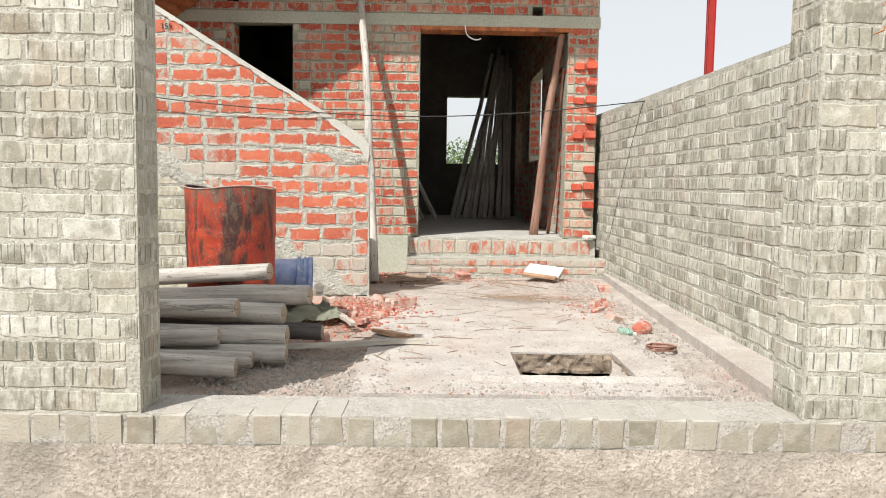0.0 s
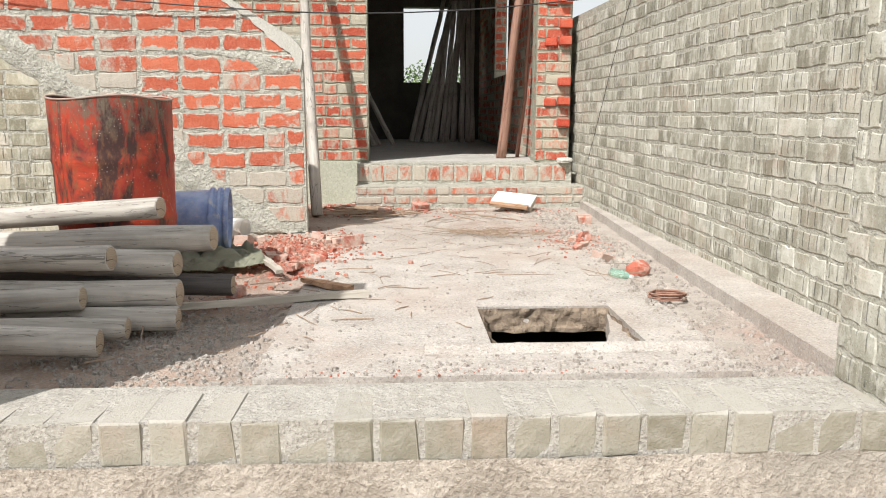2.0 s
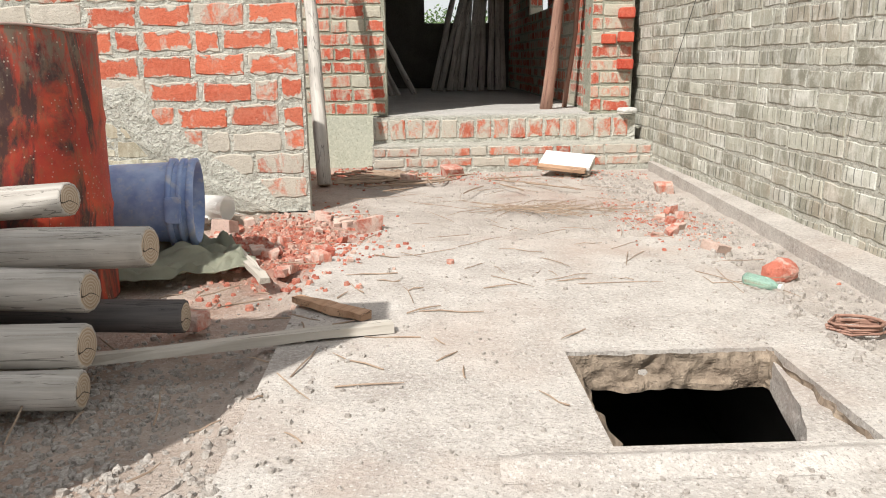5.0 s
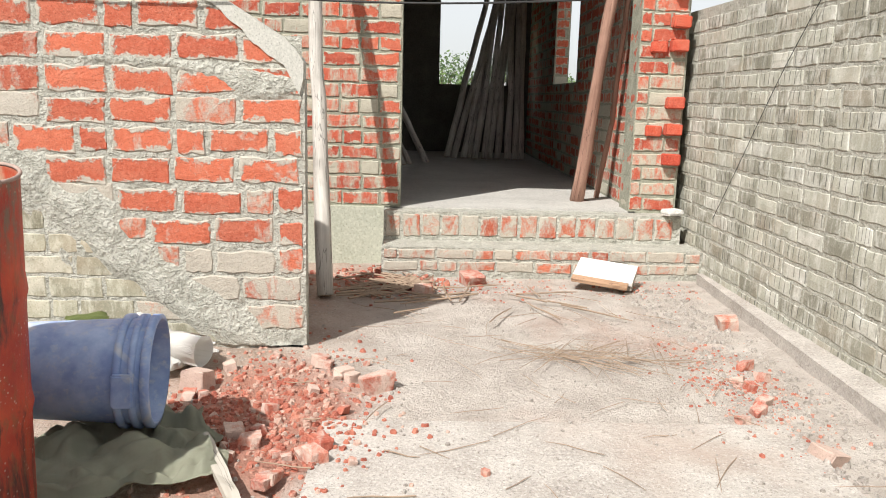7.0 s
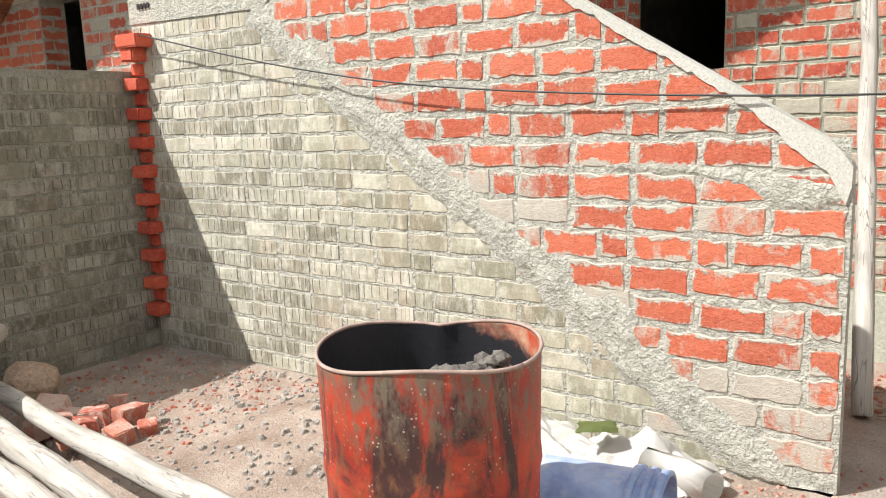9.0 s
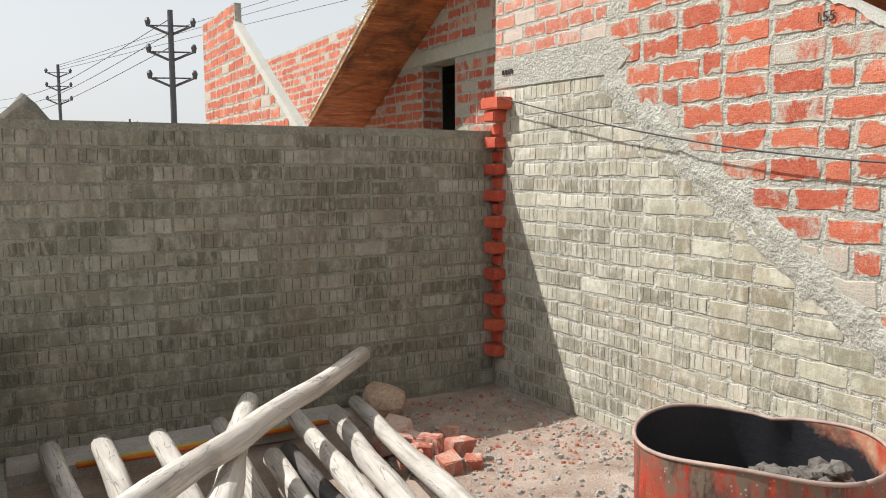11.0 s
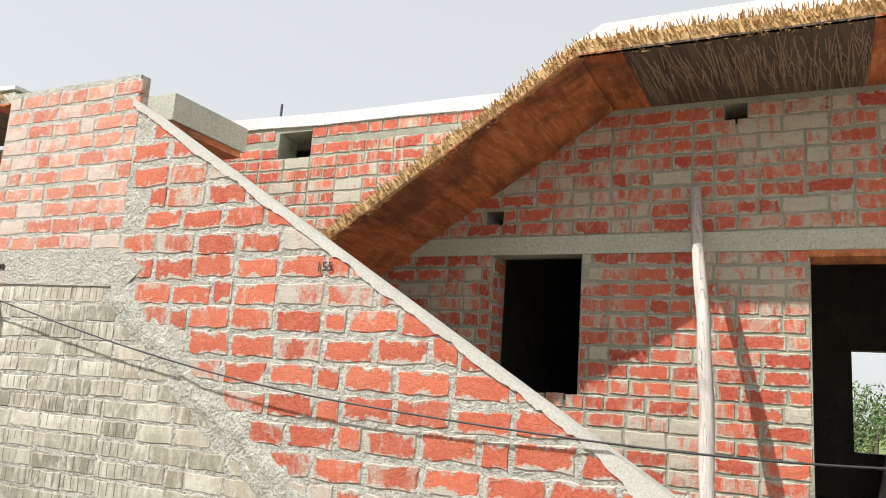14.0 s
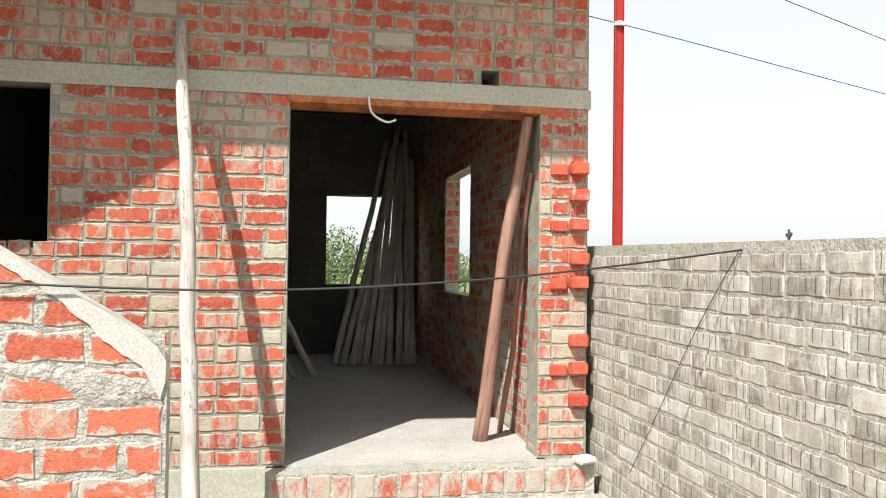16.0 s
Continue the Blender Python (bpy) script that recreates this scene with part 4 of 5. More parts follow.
# ---- cloths ----
def cloth(name, at, size, material, label, seed, amp=0.05, cells=34, turn=0, shape=None, folds=0.0):
    bm = bmesh.new()
    w, d = size
    def h(x, y):
        q = (x * 6 + seed, y * 6, seed * 2.1)
        z = abs(noise.noise(q)) * amp + abs(noise.noise((x * 15, y * 15 + seed, 1))) * amp * 0.45
        crease = 1 - abs(noise.noise((x * 4 + y * 5 + seed, y * 2.5 - x, seed))) * 4
        return 0.014 + z + folds * max(0.0, crease) + (shape(x, y) if shape else 0)
    rough_grid(bm, -w / 2, w / 2, -d / 2, d / 2, cells, cells, h)
    for v in bm.verts:
        x, y = v.co.x / w * 2, v.co.y / d * 2
        e = max(abs(x), abs(y))
        k = 1 - 0.22 * e * (1 + noise.noise((x * 2.3 + seed, y * 2.3, 7)))
        v.co.x *= k
        v.co.y *= k
        if e > 0.9:
            v.co.z = max(0.008, v.co.z * 0.4)
    ext = bmesh.ops.solidify(bm, geom=bm.faces[:], thickness=0.003)
    ob = thing(name, bm, material, label, "cloth", smooth=True)
    ob.matrix_world = pose(*at, 0, 0, turn)
    return ob


MAT["canvas"] = plain("olive_canvas", (0.44, 0.44, 0.33), 0.9, vary=0.45, scale=7)
MAT["sack"] = plain("white_woven_sack", (0.80, 0.78, 0.74), 0.75, vary=0.12, scale=6)
MAT["leafgreen"] = plain("green_plastic_scrap", (0.20, 0.24, 0.08), 0.6)
cloth("tarpaulin", (-1.02, 5.08, 0.0), (0.80, 0.60), MAT["canvas"], "crumpled olive canvas under the bucket", 3, 0.075, cells=60, turn=22, folds=0.03)
cloth("sack", (-1.40, 5.97, 0.0), (1.04, 0.44), MAT["sack"], "crumpled white woven sack against the stair wall", 8, 0.06, cells=60, turn=-3, folds=0.03, shape=lambda x, y: 0.10 * math.exp(-((y - 0.06) / 0.12) ** 2) * (0.6 + 0.4 * math.sin(x * 9)))
bm = bmesh.new()
rr = tube(bm, [(-0.16, 0, 0.06), (0.0, 0, 0.065), (0.12, -0.02, 0.06)], [0.06, 0.058, 0.062], 18, 0.1, cap=False)
bmesh.ops.solidify(bm, geom=bm.faces[:], thickness=0.004)
ob = thing("rolled_sack", bm, MAT["sack"], "open rolled mouth of a white sack", "sack", smooth=True)
ob.matrix_world = pose(-1.06, 5.90, 0.02, 0, 0, -12)
cloth("sack_scrap", (-1.42, 5.93, 0.17), (0.20, 0.13), MAT["leafgreen"], "faded green scrap lying on the white sack", 12, 0.03, 10, 30)

# ---- stones, rubble, twigs ----
STONE_STORE = {}


def stone_mesh(key, material, seed, flat=0.75):
    if (key, seed) not in STONE_STORE:
        r = random.Random(seed)
        bm = bmesh.new()
        bmesh.ops.create_icosphere(bm, subdivisions=2, radius=0.5)
        for v in bm.verts:
            v.co *= 1 + 0.35 * noise.noise(v.co * 1.7 + Vector((seed * 3.1, 0, 0))) + 0.12 * noise.noise(v.co * 5 + Vector((0, seed, 0)))
            v.co.z *= flat
        STONE_STORE[key, seed] = mesh_of(key, bm, material)
    return STONE_STORE[key, seed]


def chunk_mesh(key, material, seed):
    """A broken piece of brick: a box with knocked-off corners."""
    if (key, seed) not in STONE_STORE:
        r = random.Random(seed)
        bm = bmesh.new()
        box(bm, -0.5, 0.5, -0.4, 0.4, -0.33, 0.33)
        for v in bm.verts:
            v.co += Vector((r.uniform(-1, 1), r.uniform(-1, 1), r.uniform(-1, 1))) * 0.12
        bmesh.ops.bevel(bm, geom=bm.edges[:], offset=0.05, segments=1, affect="EDGES")
        bmesh.ops.subdivide_edges(bm, edges=bm.edges[:], cuts=1)
        for v in bm.verts:
            v.co += Vector((r.uniform(-1, 1), r.uniform(-1, 1), r.uniform(-1, 1))) * 0.022
        STONE_STORE[key, seed] = mesh_of(key, bm, material)
    return STONE_STORE[key, seed]


def put_stone(name, me, x, y, size, label, category, group, rnd, lift=0.0, stretch=(1, 1, 1)):
    ob = tagged(new(name, me), label, category, group)
    z = soil_height(x, y) if not (SLAB[0] < x < SLAB[1] and SLAB[2] < y < SLAB[3]) else 0.012
    ob.matrix_world = Matrix.LocRotScale((x, y, max(z, -0.01) + size * 0.24 + lift), Euler((rnd.uniform(-0.25, 0.25), rnd.uniform(-0.25, 0.25), rnd.uniform(0, 6.28))), [size * s for s in stretch])
    return ob


MAT["dusty"] = red_brick("dusty_broken_brick", False, 0.72, 0.0, (0.36, 0.075, 0.045), (0.50, 0.17, 0.11), (0.56, 0.43, 0.36))
rnd = random.Random(21)
for i in range(30):
    f = rnd.random()
    x, y = -0.95 + 0.65 * rnd.random(), 4.95 + 1.1 * rnd.random()
    if x < -0.8 and y < 5.35:
        x += 0.3
    put_stone("brick_chunk", chunk_mesh("brick_chunk", MAT["dusty"], i % 6), x, y, rnd.uniform(0.025, 0.065), "broken red brick lump in the dust", "brick", "broken bricks by the bucket", rnd)
put_stone("brick_chunk", chunk_mesh("brick_chunk", MAT["dusty"], 2), -0.27, 5.70, 0.12, "pale half brick lying in the dust", "brick", "broken bricks by the bucket", rnd)
put_stone("brick_chunk", chunk_mesh("brick_chunk", MAT["dusty"], 4), -0.93, 5.72, 0.11, "pale half brick lying in the dust", "brick", "broken bricks by the bucket", rnd)
put_stone("brick_chunk", chunk_mesh("brick_chunk", MAT["dusty"], 1), -0.72, 4.42, 0.075, "red brick lump near the logs", "brick", "broken bricks by the bucket", rnd)
for i in range(14):
    x, y = -3.95 + 0.6 * rnd.random(), 4.95 + 0.42 * rnd.random()
    put_stone("brick_chunk", chunk_mesh("brick_chunk", MAT["dusty"], i % 6), x, y, rnd.uniform(0.08, 0.145), "loose red brick piece by the compound wall", "brick", "broken bricks by the wall", rnd, lift=0.02 * (i % 3))
for i in range(8):
    put_stone("brick_chunk", chunk_mesh("brick_chunk", MAT["dusty"], i % 6), 0.98 + 0.3 * rnd.random(), 5.3 + 0.75 * rnd.random(), rnd.uniform(0.03, 0.065), "broken red brick lump by the ledge", "brick", "broken bricks by the ledge", rnd)
put_stone("brick_chunk", chunk_mesh("brick_chunk", MAT["plaster"], 5), 0.20, 7.42, 0.12, "pale mortar-covered brick before the steps", "brick", "", rnd)
put_stone("brick_chunk", chunk_mesh("brick_chunk", MAT["plaster"], 3), -0.10, 7.15, 0.09, "pale mortar lump before the steps", "brick", "", rnd)
put_stone("brick_chunk", chunk_mesh("brick_chunk", MAT["plaster"], 4), 1.38, 6.55, 0.10, "pale mortar lump by the wall", "brick", "", rnd)
put_stone("brick_chunk", chunk_mesh("brick_chunk", MAT["plaster"], 1), 1.14, 5.15, 0.09, "pale mortar lump by the ledge", "brick", "", rnd)
MAT["boulder"] = rough_mineral("brown_boulder", (0.34, 0.22, 0.15), (0.50, 0.38, 0.28), 7, 50)
put_stone("boulder", stone_mesh("boulder", MAT["boulder"], 3), -4.38, 5.22, 0.27, "smooth brown boulder at the foot of the wall", "stone", "", rnd, 0.03)
put_stone("red_stone", stone_mesh("red_stone", MAT["dusty"], 5, 0.85), 1.23, 4.77, 0.12, "rounded lump of red brick", "stone", "", rnd)
ob = boxes((-0.22, 0.22, -0.14, 0.14, -0.03, 0.03))
bmesh.ops.bevel(ob, geom=ob.edges[:], offset=0.02, segments=2, affect="EDGES")
ob = thing("cement_lump", ob, MAT["plaster"], "white cement lump on the step end", "cement")
ob.matrix_world = Matrix.LocRotScale((1.49, 7.83, 0.385), Euler((0, 0, 0.3)), (0.26, 0.36, 0.6))


def scatter(name, material, label, count, where, sizes, seed, meshes=6, chunk=False, z_off=0.0):
    """Loose small stones as one object."""
    r = random.Random(seed)
    vs, fs = [], []
    for i in range(count):
        x, y, s = *where(r), r.uniform(*sizes) * r.uniform(0.5, 1)
        pts = 6
        if y < FRONT + 0.24 and not (-1.15 < x < 1.3 and y > FRONT + 0.16):
            continue
        z = max(soil_height(x, y), 0.012 if SLAB[0] < x < SLAB[1] and SLAB[2] < y < SLAB[3] else -1) + z_off
        if HOLE[0] - 0.02 < x < HOLE[1] + 0.02 and HOLE[2] - 0.02 < y < HOLE[3] + 0.02:
            continue
        o = len(vs)
        a0 = r.uniform(0, 6.28)
        for k in range(pts):
            a = a0 + 6.283 * k / pts
            vs.append((x + s * r.uniform(0.6, 1) * math.cos(a), y + s * r.uniform(0.6, 1) * math.sin(a), z - s * 0.2))
        for k in range(pts):
            a = a0 + 6.283 * (k + 0.5) / pts
            q = r.uniform(0.35, 0.75)
            vs.append((x + s * q * math.cos(a), y + s * q * math.sin(a), z + s * r.uniform(0.35, 0.75)))
        for k in range(pts):
            fs.append((o + k, o + (k + 1) % pts, o + pts + k))
            fs.append((o + (k + 1) % pts, o + pts + (k + 1) % pts, o + pts + k))
        fs.append(tuple(o + pts + k for k in range(pts)))
    me = bpy.data.meshes.new(name)
    me.from_pydata(vs, [], fs)
    me.materials.append(material)
    return tagged(new(name, me), label, "rubble", kind="stuff")


def blob(cx, cy, sx, sy):
    return lambda r: (cx + r.gauss(0, sx), cy + r.gauss(0, sy))


MAT["gravel"] = rough_mineral("grey_gravel", (0.25, 0.22, 0.19), (0.46, 0.415, 0.37), 30, 90)
MAT["crumb"] = red_brick("brick_crumbs", True, 0.55, 0.0, (0.26, 0.055, 0.035), (0.46, 0.16, 0.10), (0.50, 0.36, 0.29))
inside = lambda r: (r.uniform(-1.2, 1.45), r.uniform(3.15, 7.5))
scatter("gravel", MAT["gravel"], "small grey stones strewn over the yard", 1900, inside, (0.003, 0.013), 1)
scatter("gravel", MAT["gravel"], "grey gravel beside the log stack", 1700, blob(-0.80, 3.75, 0.20, 0.36), (0.004, 0.021), 2)
scatter("gravel", MAT["gravel"], "pale mortar lumps along the ledge", 800, lambda r: (r.uniform(1.05, 1.42), r.uniform(3.3, 7.4)), (0.006, 0.028), 3)
scatter("gravel", MAT["gravel"], "grey stones in the far yard corner", 900, lambda r: (r.uniform(-4.5, -1.8), r.uniform(4.9, 6.15)), (0.005, 0.034), 4)
scatter("gravel", MAT["gravel"], "loose grit behind the front sill", 1300, lambda r: (r.uniform(-1.15, 1.35), abs(r.gauss(0, 0.16)) + 3.13), (0.003, 0.017), 12)
scatter("brick_crumbs", MAT["crumb"], "red brick crumbs by the bucket", 1700, blob(-0.64, 5.46, 0.19, 0.32), (0.003, 0.024), 5)
scatter("brick_crumbs", MAT["crumb"], "red brick crumbs by the ledge", 600, blob(1.12, 5.75, 0.12, 0.3), (0.003, 0.014), 6)
scatter("brick_crumbs", MAT["crumb"], "red brick crumbs at the foot of the steps", 700, blob(-0.3, 7.45, 0.18, 0.15), (0.006, 0.035), 7)
scatter("brick_crumbs", MAT["crumb"], "red brick crumbs before the steps", 500, lambda r: (r.uniform(-0.4, 1.5), r.gauss(7.35, 0.15)), (0.004, 0.016), 8)
scatter("brick_crumbs", MAT["crumb"], "red brick crumbs by the compound wall", 350, lambda r: (r.uniform(-4.5, -3.0), r.uniform(5.0, 6.1)), (0.006, 0.025), 9)
scatter("brick_crumbs", MAT["crumb"], "red dust crumbs on the front sill", 250, lambda r: (r.gauss(0.1, 0.35), r.uniform(3.12, 3.3)), (0.003, 0.008), 10)


def twigs(name, label, count, where, length, seed, radius=0.0025, material=None, lift=0.012):
    r = random.Random(seed)
    bm = bmesh.new()
    for _ in range(count):
        x, y = where(r)
        a, ln = r.uniform(0, 6.28), r.uniform(*length)
        z = max(soil_height(x, y), 0.0) + lift
        bendy = r.uniform(-0.15, 0.15)
        pts = []
        for k in range(4):
            f = k / 3 - 0.5
            pts.append((x + ln * f * math.cos(a) - bendy * ln * f * f * math.sin(a), y + ln * f * math.sin(a) + bendy * ln * f * f * math.cos(a), z + r.uniform(0, 0.008)))
        if any(HOLE[0] - 0.03 < p[0] < HOLE[1] + 0.03 and HOLE[2] - 0.03 < p[1] < HOLE[3] + 0.03 for p in pts):
            continue
        tube(bm, pts, [radius] * 3 + [radius * 0.5], 4)
    return thing(name, bm, material or MAT["twig"], label, "twigs", kind="stuff")


MAT["twig_red"] = plain("dry_red_creeper", (0.36, 0.14, 0.06), 0.9, vary=0.5)
MAT["twig"] = plain("dry_twig", (0.33, 0.24, 0.17), 0.9, vary=0.5)
twigs("twigs", "dry thin twigs strewn on the concrete", 85, lambda r: (r.uniform(-0.4, 1.2), r.uniform(4.6, 7.2)), (0.05, 0.30), 1, 0.0015)
twigs("twigs", "heap of thin dry sticks on the ground", 55, blob(0.62, 6.05, 0.18, 0.06), (0.25, 0.5), 2, 0.0016)
twigs("twigs", "dark sticks and wire scraps near the steps", 45, blob(-0.2, 7.25, 0.16, 0.14), (0.2, 0.55), 3, 0.006)
twigs("twigs", "thick crooked sticks before the steps", 9, blob(0.45, 6.9, 0.3, 0.22), (0.2, 0.45), 4, 0.0045)
twigs("twigs", "small straws on the earth by the logs", 60, blob(-0.5, 4.3, 0.35, 0.5), (0.04, 0.2), 5)

# board, bottle, ring of wire, rope
board = holder("wooden_board", (0, 0, 0), "whitewashed board on two cleats, tilted by the steps", "board")
part("panel", boxes((-0.17, 0.17, -0.11, 0.11, -0.010, 0.010)), MAT["sack"], board)
for x in (-0.14, 0.14):
    part("cleat", boxes((x - 0.03, x + 0.03, -0.10, 0.10, -0.045, -0.0105)), MAT["batten"], board, "bare wooden cleat")
part("edge_plank", boxes((-0.17, 0.15, -0.165, -0.112, -0.012, 0.008)), MAT["plank"], board, "bare brown edge plank")
board.matrix_world = pose(0.98, 7.40, 0.085, 16, 4, -22)
n = Nodes("green_glass", 0.08)
n.b.inputs["Transmission Weight"].default_value = 0.75
MAT["bottle"] = n.done((0.62, 0.90, 0.76))
bottle = holder("bottle", (1.10, 4.62, 0.0), "pale green plastic bottle lying on its side", "bottle")
bm, rows = turned([(0.0, 0.0), (0.0, 0.026), (0.01, 0.032), (0.13, 0.033), (0.16, 0.025), (0.185, 0.012), (0.20, 0.012)], 18)
bmesh.ops.remove_doubles(bm, verts=bm.verts, dist=0.0001)
LIE = Matrix.Translation((-0.06, 0.08, 0.045)) @ Matrix.Rotation(radians(-60), 4, "Z")
bmesh.ops.transform(bm, verts=bm.verts, matrix=LIE)
part("body", bm, MAT["bottle"], bottle, smooth=True)
bm, rows = turned([(0.198, 0.0), (0.198, 0.015), (0.215, 0.015), (0.215, 0.0)], 14)
bmesh.ops.transform(bm, verts=bm.verts, matrix=LIE)
part("cap", bm, MAT["sack"], bottle, "pale screw cap")
bottle.scale = (0.66, 0.66, 0.66)
bm = bmesh.new()
rnd = random.Random(4)
for k in range(5):
    pts = [(1.18 + (0.075 + rnd.uniform(-0.012, 0.012)) * math.cos(a * 0.5236), 4.20 + (0.05 + rnd.uniform(-0.01, 0.01)) * math.sin(a * 0.5236), 0.012 + 0.006 * k) for a in range(13)]
    tube(bm, pts, [0.004] * 13, 5)
thing("wire_coil", bm, MAT["brown_pole"], "small coil of rusty binding wire", "wire")
MAT["yellow"] = plain("yellow_rope", (0.62, 0.42, 0.03), 0.7)
MAT["orange"] = plain("orange_rope", (0.65, 0.14, 0.02), 0.7)
for i, (m, lab) in enumerate((("yellow", "yellow nylon rope along the wall foot"), ("orange", "orange nylon rope along the wall foot"))):
    bm = bmesh.new()
    tube(bm, [(-4.28 + 0.03 * i, 3.5, 0.045), (-4.25 + 0.05 * i, 3.9, 0.05), (-4.27 + 0.03 * i, 4.3, 0.045), (-4.33 + 0.03 * i, 4.8 + 0.05 * i, 0.03)], [0.012] * 4, 6)
    thing("rope", bm, MAT[m], lab, "rope", "ropes by the wall", smooth=True)


# ---- cables ----
def cable(name, pts, r, material, label, category="cable", steps=8):
    bm = bmesh.new()
    P = [Vector(p) for p in pts]
    out = []
    for i in range(len(P) - 1):
        p0, p1, p2, p3 = P[max(i - 1, 0)], P[i], P[i + 1], P[min(i + 2, len(P) - 1)]
        for k in range(steps):
            t = k / steps
            out.append(0.5 * (2 * p1 + (p2 - p0) * t + (2 * p0 - 5 * p1 + 4 * p2 - p3) * t * t + (3 * p1 - p0 - 3 * p2 + p3) * t ** 3))
    out.append(P[-1])
    tube(bm, out, [r] * len(out), 6)
    return thing(name, bm, material, label, category, smooth=True)


cable("washing_line", [(-4.40, 6.10, 1.94), (-3.2, 6.12, 1.68), (-2.1, 6.12, 1.52), (-0.6, 6.17, 1.43), (0.5, 6.27, 1.47), (1.63, 6.38, 1.60)], 0.0045, MAT["wire"], "thin dark cable sagging across the yard")
cable("wall_cable", [(1.61, 6.38, 1.60), (1.607, 6.75, 1.22), (1.607, 7.15, 0.75), (1.61, 7.46, 0.40)], 0.002, MAT["wire"], "thin cable hanging down the compound wall")
cable("lead_wire", [(0.20, 7.97, 2.50), (0.22, 7.95, 2.40), (0.30, 7.94, 2.35), (0.36, 7.95, 2.365)], 0.007, MAT["sack"], "white electric lead hanging from the lintel")
cable("power_line", [(1.5, 19, 7.6), (7.2, 20.95, 7.35), (30, 26, 5.6), (60, 34, 6.4)], 0.012, plain("blue_wire", (0.05, 0.10, 0.35), 0.5), "blue insulated line tied to the red pole")
cable("power_line", [(8.0, 21, 9.3), (40, 34, 8.0), (80, 50, 9.5)], 0.012, MAT["wire"], "overhead line running off from the red pole")
for k, dz in enumerate((0, 0.9, 1.6)):
    cable("power_line", [(-62, 7.6, 8.6 + 0.2 * dz), (-36, 26, 12.0 + dz), (-27, 36, 13.6 + dz), (-2, 60, 19 + 1.5 * dz)], 0.016, MAT["wire"], "thin overhead power line against the sky")
    cable("power_line", [(-30.6, 9.1, 6.0 + 0.5 * k), (-45, 6, 4.8 + 0.45 * k), (-60, 3, 5.0 + 0.5 * k)], 0.014, MAT["wire"], "thin overhead power line against the sky")

# ---- poles in the distance ----
red_pole = holder("electric_pole", (7.2, 21.0, STREET_Z), "red-painted steel electric pole behind the wall", "electric pole")
bm = boxes((-0.11, 0.11, -0.012, 0.012, 0, 9.45), (-0.11, -0.095, -0.06, 0.06, 0, 9.45), (0.095, 0.11, -0.06, 0.06, 0, 9.45))
part("post", bm, MAT["redpaint"], red_pole)
for s in (-1, 1):
    bm = bmesh.new()
    tube(bm, [(0.08 * s, 0, 8.9), (0.75 * s, 0, 9.95)], [0.06, 0.055], 6)
    part("arm", bm, MAT["redpaint"], red_pole)
    bm = bmesh.new()
    tube(bm, [(0.75 * s, 0, 9.95), (0.75 * s, 0, 10.02), (0.75 * s, 0, 10.06), (0.75 * s, 0, 10.14), (0.75 * s, 0, 10.2), (0.75 * s, 0, 10.3)], [0.05, 0.17, 0.08, 0.17, 0.08, 0.12], 14)
    part("insulator", bm, MAT["brown_pole"], red_pole, "brown ceramic insulator")
bm = bmesh.new()
tube(bm, [(0, 0, 7.93), (0, 0, 8.02)], [0.135, 0.135], 12)
part("wire_tie", bm, MAT["sack"], red_pole, "white wire binding")


def pylon(at, height, label, arms=3, s=1.0):
    p = holder("electric_pole", at, label, "electric pole", "poles in the distance")
    bm = bmesh.new()
    tube(bm, [(0, 0, 0), (0, 0, height)], [0.13 * s, 0.10 * s], 8)
    part("post", bm, MAT["steel"], p)
    for k in range(arms):
        z = height - 0.9 * s - 0.95 * s * k
        for d in (-1, 1):
            bm = bmesh.new()
            tube(bm, [(0, 0, z), (0.3 * d * s, 0.75 * d * s, z + 0.35 * s)], [0.05 * s, 0.05 * s], 5)
            part("arm", bm, MAT["steel"], p)
            bm = bmesh.new()
            tube(bm, [(0.3 * d * s, 0.75 * d * s, z + 0.3 * s), (0.3 * d * s, 0.75 * d * s, z + 0.5 * s), (0.3 * d * s, 0.75 * d * s, z + 0.62 * s)], [0.07 * s, 0.12 * s, 0.06 * s], 6)
            part("insulator", bm, MAT["steel"], p)
        bm = bmesh.new()
        tube(bm, [(-0.3 * s, -0.75 * s, z + 0.33 * s), (0.3 * s, 0.75 * s, z + 0.33 * s)], [0.03 * s, 0.03 * s], 5)
        part("crossbar", bm, MAT["steel"], p)


pylon((-30.6, 9.2, STREET_Z), 8.0, "grey steel pole with three crossarms")
pylon((-62, 7.6, STREET_Z), 9.6, "grey steel pole with three crossarms, far off")
pylon((-95, 17, STREET_Z), 8.0, "small far steel pole with one crossarm", 1)
pylon((39.5, 62, STREET_Z), 5.4, "small far steel pole with one crossarm", 1)
pylon((-27, 36, STREET_Z), 17.5, "thin pale street mast behind the roof", 0, 0.7)

# far thatched hut
bm = bmesh.new()
prism(bm, [(2.2, 1.6), (4.0, 3.5), (5.6, 1.6)], -29, -23, "x")
bmesh.ops.subdivide_edges(bm, edges=bm.edges[:], cuts=5, use_grid_fill=True)
for v in bm.verts:
    v.co += 0.12 * Vector((noise.noise(v.co * 1.5), noise.noise(v.co * 1.7 + Vector((5, 0, 0))), noise.noise(v.co * 1.9 + Vector((0, 7, 0)))))
hut = holder("thatched_hut", (-26, 4, STREET_Z), "grey thatched hut roof beyond the wall", "hut")
ob = part("roof", bm, rough_mineral("old_thatch", (0.10, 0.09, 0.07), (0.20, 0.18, 0.145), 5, 20), hut, smooth=True)
ob.matrix_parent_inverse = hut.matrix_basis.inverted()
bm = boxes((-28.5, -23.5, 2.6, 5.2, STREET_Z, 1.7))
